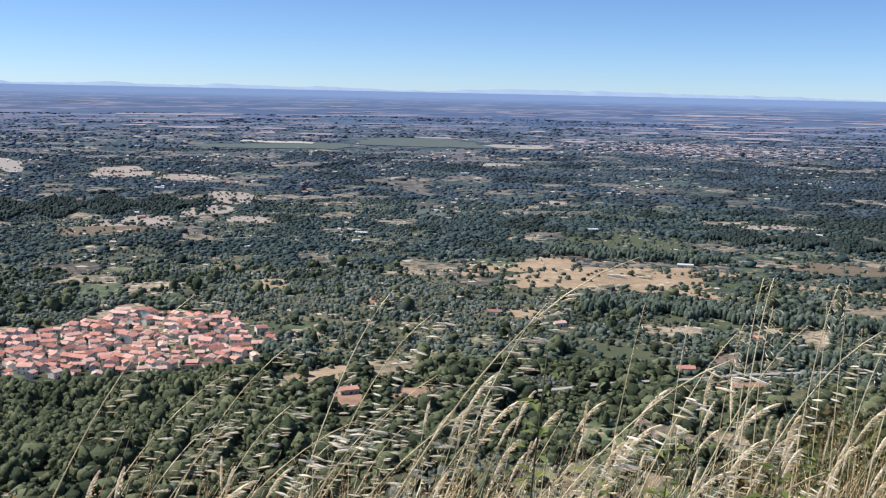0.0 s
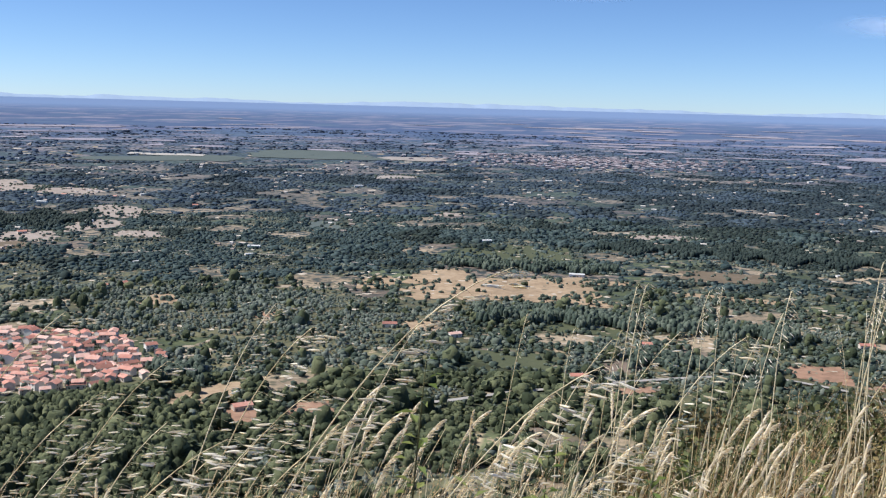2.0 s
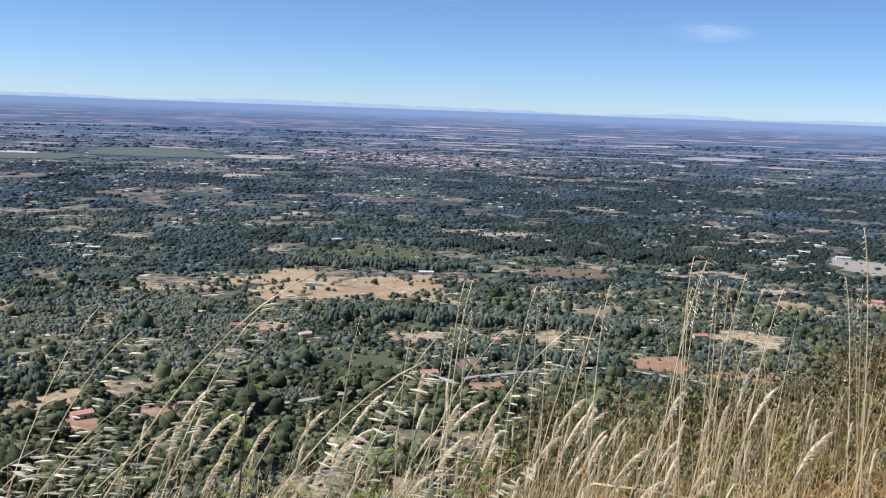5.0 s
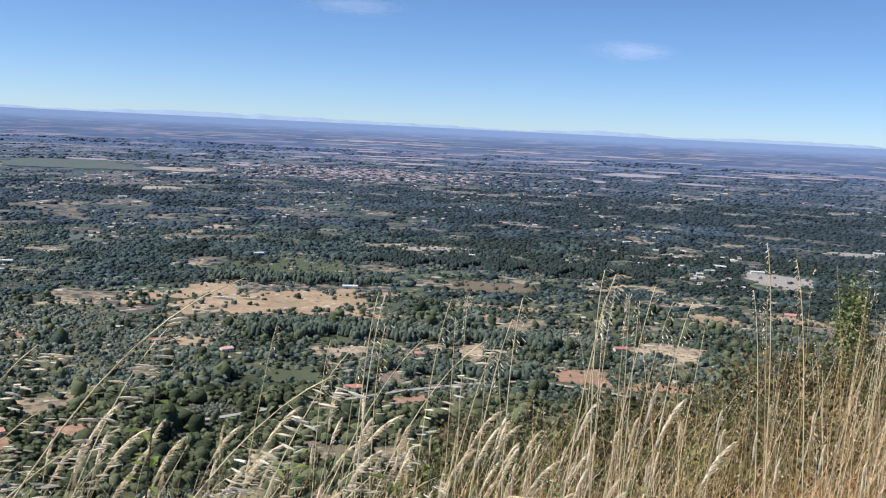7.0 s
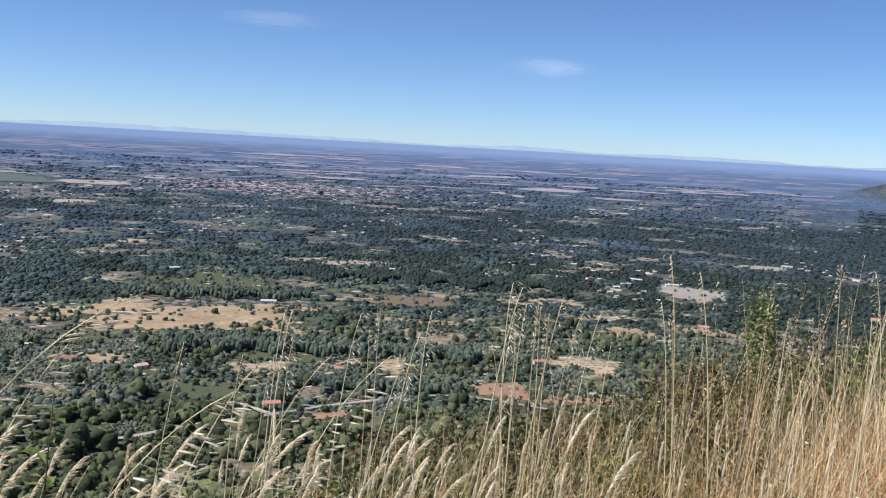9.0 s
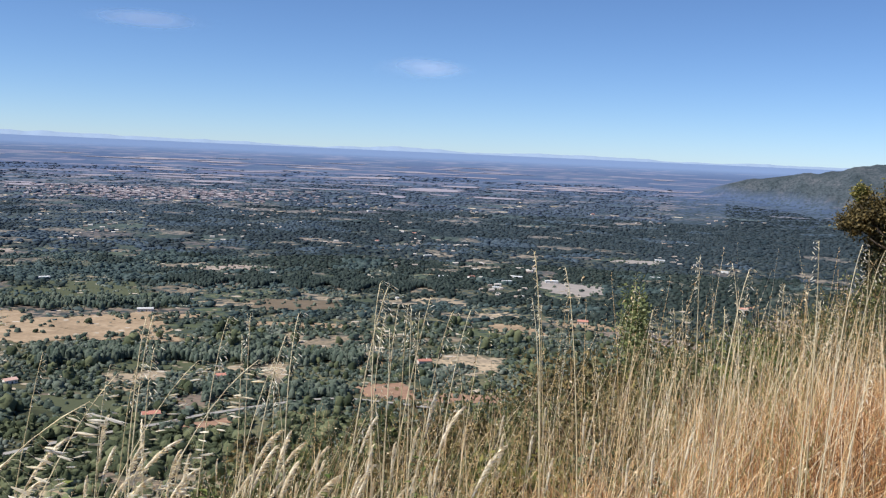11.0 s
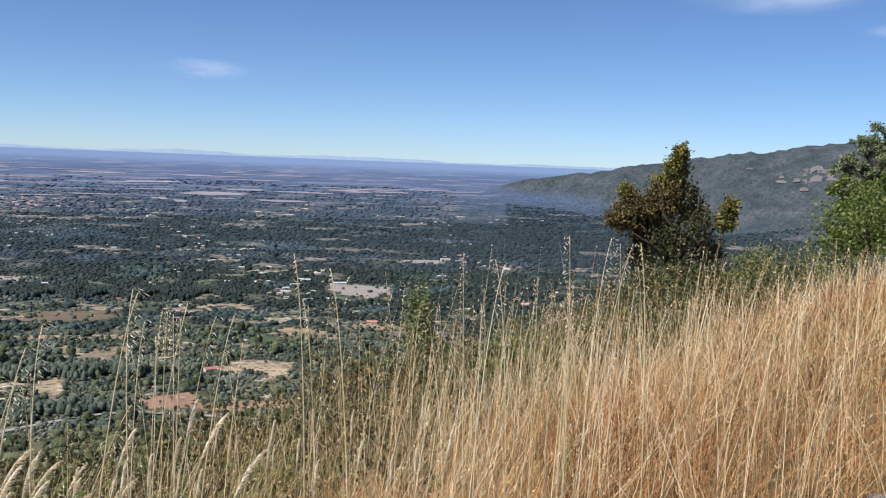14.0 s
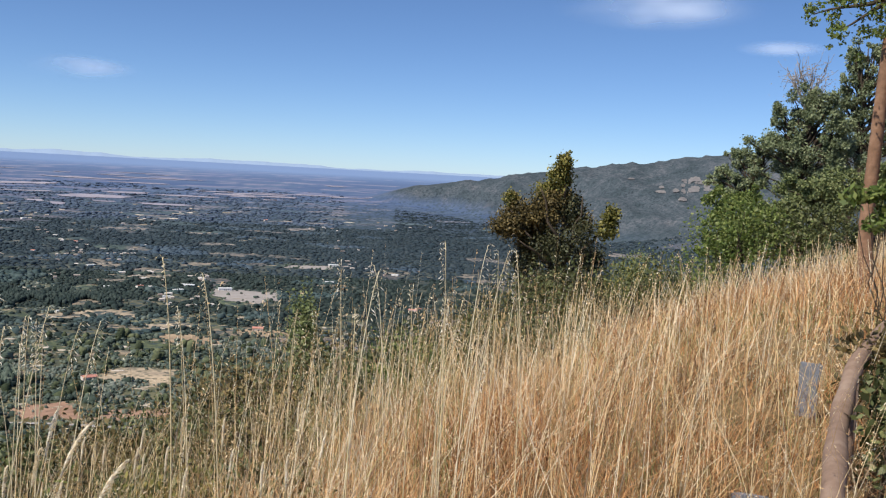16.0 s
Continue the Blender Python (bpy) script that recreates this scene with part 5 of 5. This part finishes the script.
def puff(a, e, wa, we, n, spread=0.5):
    k = 28 * math.tan(radians(1))
    return (seen_at(a, e, back=q.uniform(-spread, spread)), (wa * k, max(wa, we) * k * 0.8, we * k), int(n * 1.6))


# sunlit tops and the shaded inside are put into the leaf colours
crown("crown", [puff(36.5, 0.9, 0.5, 0.65, 700), puff(36.3, 0.1, 0.75, 0.8, 1100), puff(35.6, -0.8, 0.8, 0.7, 900), puff(33.6, -1.2, 0.45, 0.5, 500), puff(39.3, -1.9, 0.5, 0.55, 600),
                puff(39.1, -2.7, 0.7, 0.6, 500)], 0.085, q, LEAF_OLIVE, tree, "yellow-green outer leaves, sunlight in their colour")
crown("ivy", [puff(34.2, -2.2, 1.2, 1.0, 2600), puff(35.6, -2.0, 1.1, 1.2, 2400), puff(33.4, -2.8, 0.9, 0.7, 1500), puff(35.0, -3.6, 1.3, 1.0, 2300), puff(36.4, -1.2, 1.0, 0.9, 1700), puff(37.4, -2.4, 0.9, 0.9, 1100)], 0.08, q, LEAF_BROWN, tree, "brownish withered leaves")
crown("foliage", [puff(37.0, -1.6, 0.8, 1.0, 900), puff(37.8, -3.0, 0.9, 0.9, 600), puff(36.2, -3.9, 1.5, 1.1, 1900), puff(38.2, -4.4, 1.0, 1.0, 1300), puff(34.6, -4.8, 1.0, 0.9, 1200), puff(37.0, -5.8, 1.7, 0.9, 1900), puff(35.2, -6.1, 1.4, 0.8, 1500), puff(38.6, -6.0, 1.1, 0.8, 1300)], 0.075, q, LEAF_SHADE, tree, "dark green inner leaves, the crown's shade in their colour")
tagged(tree, "broken-topped tree with brown and olive foliage on the slope", "tree")

# bushes on the shoulder of the slope
bush(22.2, 17.5, 0.78, 3.15, RIDGE_LEAF, "slim young green shrub standing over the slope", 71, 0.07, 7000)
bush(22.6, 16.0, 1.7, 2.5, LEAF_DARK, "dark green bush on the slope", 72, 0.06, 2600)
bush(44.7, 27, 3.0, 2.7, LEAF_BRIGHT, "bright green bush at the foot of the trees", 77, 0.09, 3000)
bush(46.9, 26, 3.4, 2.6, LEAF_BRIGHT, "bright green bush at the foot of the trees", 78, 0.09, 3000)
bush(49.6, 26, 3.6, 2.4, LEAF_DARK, "dark green bush at the foot of the trees", 79, 0.09, 3000)
bush(41.0, 27, 2.6, 2.3, RIDGE_LEAF, "yellow-green bush at the foot of a tree", 73, 0.07, 6500)
for i in range(9):
    bush(30.5 + 1.5 * i + q.uniform(-0.4, 0.4), q.uniform(19, 24), q.uniform(2.2, 3.0), q.uniform(2.0, 2.6) if i < 5 else q.uniform(1.5, 2.0), (LEAF_BROWN, LEAF_DARK, LEAF_OLIVE)[i % 3], ("brownish scrub on the shoulder of the slope", "dark green scrub on the shoulder of the slope", "olive scrub on the shoulder of the slope")[i % 3], 500 + i, 0.065, 2600)
bush(33.0, 26, 2.2, 1.8, LEAF_BROWN, "brownish scrub below a tree", 74, 0.09, 1300)
bush(55.6, 4.6, 0.55, 0.75, LEAF_DARK, "dark bush in shade beside a wooden rail", 75, 0.05, 1800)
bush(54.9, 6.0, 0.6, 0.8, LEAF_BROWN, "dark withered bush beside a wooden rail", 76, 0.05, 1500)
k = 80
for i in range(76):
    az = -2 + 40 * (i + q.uniform(-0.4, 0.4)) / 76
    down = q.uniform(4.6, 8.0)
    r = down / math.cos(radians(az - DOWN_AZ))
    if r > 34:
        continue
    h = q.uniform(0.8, 1.45) * (0.62 + 0.38 * min(1, max(0, az / 20))) * (0.75 + 0.1 * (down - 4.6))
    kind = q.choice(4, p=[0.64, 0.11, 0.22, 0.03])
    bush(az, r, h * q.uniform(1.1, 1.6), h, (LEAF_DARK, LEAF_OLIVE, LEAF_BROWN, LEAF_BRIGHT)[kind], ("dark green scrub bush on the slope", "olive-green scrub bush on the slope", "withered brown bush on the slope", "fresh green bush on the slope")[kind], k, 0.045, 1350)
    k += 1
for i in range(30):
    az = 1 + 21 * (i + q.uniform(-0.5, 0.5)) / 30
    r = q.uniform(4.2, 6.4)
    h = q.uniform(0.30, 0.65) * (1.0 if az > 4 else 0.7)
    kind = q.choice(3, p=[0.64, 0.1, 0.26])
    bush(az, r, h * q.uniform(1.0, 1.5), h, (LEAF_DARK, LEAF_OLIVE, LEAF_BROWN)[kind], ("low dark green scrub under the grass", "low olive-green scrub under the grass", "low withered scrub under the grass")[kind], k, 0.032, 1100)
    k += 1


def massed_tree(az, r, clumps, material, label, seed, size=0.16, trunk=0.16, density=0.7):
    """A tree of leaf clumps at given bearings and height angles, each with its limb."""
    q = np.random.RandomState(seed)
    thing = new("tree")
    thing.matrix_basis = Matrix.Translation(spot(az, r)) @ pose(0, 0, 0, 0, 0, -az)
    bm = bmesh.new()
    highest = max(clumps, key=lambda c: c[1])
    top = Vector(seen_at(highest[0], highest[1], az, r))
    limb(bm, (0, 0, -0.3), top, trunk, trunk * 0.12, q, 0.03, 10)
    k = r * math.tan(radians(1))
    blobs = []
    for a, e, wa, we in clumps:
        for j in range(16):
            c = Vector(seen_at(a + q.normal(0, 0.55) * wa, e + q.normal(0, 0.55) * we, az, r, q.uniform(-0.8, 0.8) * wa * k))
            share = q.uniform(0.16, 0.48)
            blobs.append((c, (wa * k * share, wa * k * share, we * k * share), int(density * 1000 * wa * we * share) + 60))
            limb(bm, top * min(1.0, max(0.1, c.z / top.z * 0.8)), c, trunk * 0.25, 0.012, q, 0.06, 4)
    part("trunk", bm, DARK_BARK, thing)
    crown("crown", blobs, size, q, material, thing)
    return tagged(thing, label, "tree", "trees on the ridge")


massed_tree(46.0, 29, [(45.3, -1.0, 0.9, 0.8), (46.4, -0.9, 1.0, 0.9), (45.6, -2.3, 1.1, 0.8), (47.2, -2.0, 1.1, 0.9), (44.9, -3.2, 0.7, 0.5), (46.6, -3.2, 1.2, 0.6)], LEAF_BRIGHT, "bright green young oak on the ridge", 101, 0.082)
massed_tree(46.4, 36, [(44.9, 0.5, 0.6, 0.4), (46.2, 1.5, 0.9, 0.8), (47.0, 2.2, 0.6, 0.6), (46.2, 0.2, 1.0, 0.8)], NEEDLES, "grey-green tree at the edge of the ridge", 102, 0.082)
massed_tree(48.6, 35, [(48.4, 4.0, 0.7, 0.8), (49.4, 4.8, 0.8, 0.9), (48.2, 2.4, 1.3, 1.0), (49.8, 2.8, 1.3, 1.3), (48.2, 0.8, 1.5, 1.1), (50.2, 0.9, 1.3, 1.3), (50.4, 4.2, 0.9, 0.9), (50.9, 2.4, 1.0, 1.1)], NEEDLES, "dark green bushy tree on the ridge", 103, 0.082)
massed_tree(51.8, 41, [(51.3, 6.9, 0.5, 0.6), (52.0, 7.6, 0.7, 0.7), (52.2, 6.0, 0.9, 0.8), (51.2, 4.9, 0.8, 0.7), (52.6, 4.4, 0.9, 0.9), (53.6, 6.6, 1.0, 1.3), (51.4, 3.2, 1.0, 1.0), (52.8, 2.4, 1.0, 1.2), (54.0, 4.0, 1.0, 1.2)], NEEDLES, "tall dark pine on the ridge", 105, 0.082)
massed_tree(49.5, 31, [(48.6, -1.2, 1.4, 1.2), (50.6, -1.0, 1.4, 1.3), (49.6, 0.0, 1.3, 0.9), (48.2, -2.8, 1.2, 0.7), (50.4, -2.9, 1.4, 0.8), (51.6, 0.4, 0.9, 1.2)], RIDGE_LEAF, "dark leafy tree on the ridge", 106, 0.082)
massed_tree(53.2, 32, [(52.4, -1.4, 1.2, 1.4), (53.8, -0.2, 1.2, 1.6), (52.6, 0.9, 1.0, 1.1), (52.6, -3.0, 1.4, 0.8), (54.6, 2.0, 1.4, 1.6)], RIDGE_LEAF, "dark undergrowth and trees on the ridge", 108, 0.082)


# the pale leafless tree that stands over them
q = np.random.RandomState(120)
thing = new("tree")
thing.matrix_basis = Matrix.Translation(spot(49.2, 37))
bm = bmesh.new()
limb(bm, (0, 0, -0.3), (0.1, 0, 6.0), 0.14, 0.06, q, 0.02, 8)
for i in range(16):
    a, s = q.uniform(0, 6.3), q.uniform(0.3, 1.0)
    tip = Vector((0.1 + 1.0 * s * math.cos(a), 1.0 * s * math.sin(a), 6.5 + q.uniform(0.0, 1.0)))
    limb(bm, (0.1, 0, 5.6 + 0.4 * q.uniform()), tip, 0.035, 0.008, q, 0.08, 5)
    for j in range(6):
        limb(bm, Vector((0.1, 0, 5.8)).lerp(tip, q.uniform(0.5, 1)), tip + Vector(q.normal(0, 0.28, 3)), 0.012, 0.004, q, 0.1, 3)
part("trunk", bm, PALE_TWIG, thing)
crown("crown", [((0.1, 0, 6.9), (1.0, 1.0, 0.6), 420)], 0.07, q, PALE_TWIG, thing, "few dry grey leaves")
tagged(thing, "half-dead pale tree with bare twigs", "tree", "trees on the ridge")

# the near tree with a reddish trunk
q = np.random.RandomState(130)
thing = new("tree")
R0 = 15.0
thing.matrix_basis = Matrix.Translation(spot(53.1, R0)) @ pose(0, 0, 0, 0, 0, -53.1)


def beside(az, el, back=0.0):
    return seen_at(az, el, 53.1, R0, back)


bm = bmesh.new()
pts = [Vector(beside(a, e)) for a, e in ((52.95, -9), (52.85, -4.3), (52.65, -1.5), (52.75, 1.5), (52.85, 4.5), (53.0, 8), (53.3, 12))]
tube(bm, pts, [0.125, 0.105, 0.095, 0.09, 0.085, 0.078, 0.065], 18)
part("trunk", bm, BARK, thing, "reddish-brown bark, lit by sun")
bm = bmesh.new()
for a, e, b in ((49.2, 9.4, 0.3), (50.6, 8.6, -0.4), (52.0, 9.6, 0.5), (55.5, 9.5, -0.6), (50.2, 11, 0.2)):
    limb(bm, beside(53.7, 10.5), beside(a, e, b), 0.045, 0.008, q, 0.05, 6)
part("branch", bm, DARK_BARK, thing)
tips = []
for a, e, w, n in ((49.4, 10.4, 0.30, 200), (50.2, 9.4, 0.26, 190), (51.2, 10.0, 0.36, 260), (52.2, 9.0, 0.32, 240), (53.2, 10.2, 0.44, 320), (54.5, 9.0, 0.44, 320), (51.0, 11.5, 0.6, 420), (48.8, 9.5, 0.16, 70), (50.3, 8.3, 0.14, 60), (54, 12, 0.8, 560)):
    for j in range(6):
        c = Vector(beside(a, e, q.uniform(-0.5, 0.5))) + Vector(q.normal(0, 0.6, 3)) * w
        tips.append((c, (w * 0.42, w * 0.42, w * 0.26), n // 5))
crown("crown", tips, 0.062, q, LEAF_BRIGHT, thing)
tagged(thing, "near tree with a bare reddish trunk and high leafy branches", "tree")
sprig = new("sapling")
sprig.matrix_basis = Matrix.Translation(spot(54.3, 9.0)) @ pose(0, 0, 0, 0, 0, -54.3)
q = np.random.RandomState(140)


def sprout(az, el):
    return seen_at(az, el, 54.3, 9.0)


for a, e in ((52.0, -0.1), (52.6, 0.2), (53.4, 0.4), (54.6, 0.6), (53.6, -1.2), (53.0, -1.6)):
    bm = bmesh.new()
    limb(bm, (0, 0, -0.1), sprout(a, e), 0.006, 0.003, q, 0.05, 6)
    part("stem", bm, DARK_BARK, sprig)
crown("foliage", [(sprout(a, e), (0.12, 0.12, 0.08), 60) for a, e in ((52.1, -0.1), (52.6, 0.1), (53.2, 0.2), (53.8, 0.4), (54.6, 0.4), (53.6, -0.9), (53.1, -1.5), (54.4, -0.8))], 0.075, q, LEAF_BRIGHT, sprig, "bright green broad leaves")
tagged(sprig, "bright green broad-leaved sapling", "sapling")


# ---- small things in the grass ----
def board(az, r, wide, tall, thick, lean, side, label, sink=0.0):
    """A grey slate board with worn edges that stands in the grass, and its stake."""
    thing = new("slate_board")
    thing.matrix_basis = Matrix.Translation(spot(az, r, -sink)) @ pose(0, 0, 0, lean, side, -az - 12)
    bm = bmesh.new()
    bmesh.ops.create_cube(bm, size=1)
    for v in bm.verts:
        v.co = Vector((v.co.x * wide, v.co.y * thick, (v.co.z + 0.5) * tall))
    bmesh.ops.subdivide_edges(bm, edges=bm.edges, cuts=4, use_grid_fill=True)
    q = np.random.RandomState(int(az * 10))
    for v in bm.verts:
        if abs(abs(v.co.x) - wide / 2) < 1e-4 or v.co.z > tall - 1e-4:
            v.co += Vector((q.normal(0, 0.004), 0, q.normal(0, 0.004)))
    bmesh.ops.bevel(bm, geom=[e for e in bm.edges if e.calc_face_angle(0) > 0.9], offset=0.004, segments=1, affect="EDGES")
    part("board", bm, SLATE, thing)
    bm = bmesh.new()
    tube(bm, [Vector((wide * 0.42, thick, -0.1)), Vector((wide * 0.42, thick, tall * 0.8))], [0.012, 0.010], 6)
    part("stake", bm, DARK_BARK, thing)
    return tagged(thing, label, "sign", "slate boards")


board(50.45, 6.6, 0.115, 0.34, 0.02, -6, 2, "grey slate board standing upright in dry grass")
board(48.1, 4.4, 0.15, 0.18, 0.02, -8, -3, "grey slate board half sunk in dry grass")
log_pts = [(51.4, -20, 0.5), (51.45, -15.2, 0.5), (51.4, -12.5, 0.5), (51.6, -10.5, 0.52), (52.1, -8.6, 0.55), (53.2, -6.9, 0.6), (54.4, -5.6, 0.6), (56, -5.0, 0.6)]
bm = bmesh.new()
pts = []
for az, el, up in log_pts:
    az += 0.9
    d = heading(az, el)
    r = 3.0
    while EYE + r * math.tan(radians(el)) > float(land(r * math.sin(radians(az)), r * math.cos(radians(az)))) + up and r < 16:
        r += 0.02
    pts.append(Vector((r * math.sin(radians(az)), r * math.cos(radians(az)), EYE + r * math.tan(radians(el)))))
smooth_pts = []
for i in range(len(pts) - 1):
    p0, p1, p2, p3 = pts[max(i - 1, 0)], pts[i], pts[i + 1], pts[min(i + 2, len(pts) - 1)]
    for s in np.linspace(0, 1, 6, endpoint=i == len(pts) - 2):
        smooth_pts.append(0.5 * ((2 * p1) + (p2 - p0) * s + (2 * p0 - 5 * p1 + 4 * p2 - p3) * s * s + (3 * p1 - p0 - 3 * p2 + p3) * s ** 3))
tube(bm, smooth_pts, [0.043 + 0.004 * math.sin(i * 0.9) for i in range(len(smooth_pts))], 12)
rail = new("bent_rail")
part("pole", bm, OLD_WOOD, rail)
for i in (4, 20, 34):
    p = smooth_pts[min(i, len(smooth_pts) - 1)]
    bm = bmesh.new()
    tube(bm, [Vector((p.x, p.y, float(land(p.x, p.y)) - 0.2)), p], [0.05, 0.045], 8)
    part("post", bm, OLD_WOOD, rail)
tagged(rail, "weathered bent wooden rail running through dry grass", "rail")


# a pale dry reed, snapped over so that it lies level above the grass
reed = new("reed")
bm = bmesh.new()
reed_pts = [heading(a) * 3.9 + Vector((0, 0, z)) for a, z in ((1.2, -0.45), (1.5, -0.20), (1.75, -0.03), (2.3, -0.005), (4.6, -0.012), (6.8, -0.02), (7.8, -0.03))]
tube(bm, reed_pts, [0.006, 0.0055, 0.005, 0.005, 0.0045, 0.004, 0.003], 6)
part("stalk", bm, OAT_STEM, reed)
tagged(reed, "pale dry reed snapped over above the grass", "reed")


# ---- thin clouds ----
def cloud_surface():
    m, t, b = nodes_of("thin_cloud")
    uv = node(t, "UVMap").outputs[0]
    c = node(t, "VectorMath", _0=uv, _1=(0.5, 0.5, 0))
    c.operation = "DISTANCE"
    fade = span(t, c.outputs["Value"], 0.5, 0.05)
    stretched = node(t, "Mapping", Vector=node(t, "TexCoord").outputs["Object"], Scale=(0.0022, 0.0022, 0.007))
    streak = span(t, noise_of(t, stretched.outputs[0], 1.0, 2.0, 0.45), 0.15, 0.85)
    white = node(t, "BsdfTranslucent", Color=(0.9, 0.92, 0.95, 1))
    front = node(t, "BsdfDiffuse", Color=(0.9, 0.92, 0.95, 1))
    both = node(t, "AddShader", _0=white.outputs[0], _1=front.outputs[0])
    clear = node(t, "BsdfTransparent")
    out = node(t, "MixShader", _0=calc(t, "MULTIPLY", fade, calc(t, "MULTIPLY", streak, 0.85)), _1=clear.outputs[0], _2=both.outputs[0])
    t.links.new(out.outputs[0], t.nodes["Material Output"].inputs[0])
    return m


CLOUD = cloud_surface()


def cloud(az, el, wide, tall, label):
    n, k, R = 24, 6, 4300
    verts, uvs = [], []
    for j in range(k):
        for i in range(n):
            a = az + wide * (2 * i / (n - 1) - 1)
            e = el + tall * (2 * j / (k - 1) - 1)
            verts.append(heading(a, e) * R)
            uvs.append((i / (n - 1), j / (k - 1)))
    faces = np.array([(j * n + i, j * n + i + 1, (j + 1) * n + i + 1, (j + 1) * n + i) for j in range(k - 1) for i in range(n - 1)])
    me = mesh_of("cloud", verts, faces, CLOUD, True)
    layer = me.uv_layers.new(name="plan")
    idx = np.empty(len(me.loops), np.int32)
    me.loops.foreach_get("vertex_index", idx)
    layer.data.foreach_set("uv", np.array(uvs, np.float32)[idx].ravel())
    ob = new("cloud", me)
    ob.visible_shadow = False
    return tagged(ob, label, "cloud", "clouds", "structure")


cloud(9.6, 4.6, 3.2, 0.7, "small thin white cloud streak in the sky")
cloud(-5.3, 6.4, 4.0, 0.6, "thin white cloud streak in the sky")
cloud(41.0, 9.6, 6.0, 1.3, "wide thin veil of white cloud")
cloud(47.7, 7.6, 2.6, 0.5, "faint thin cloud streak in the sky")
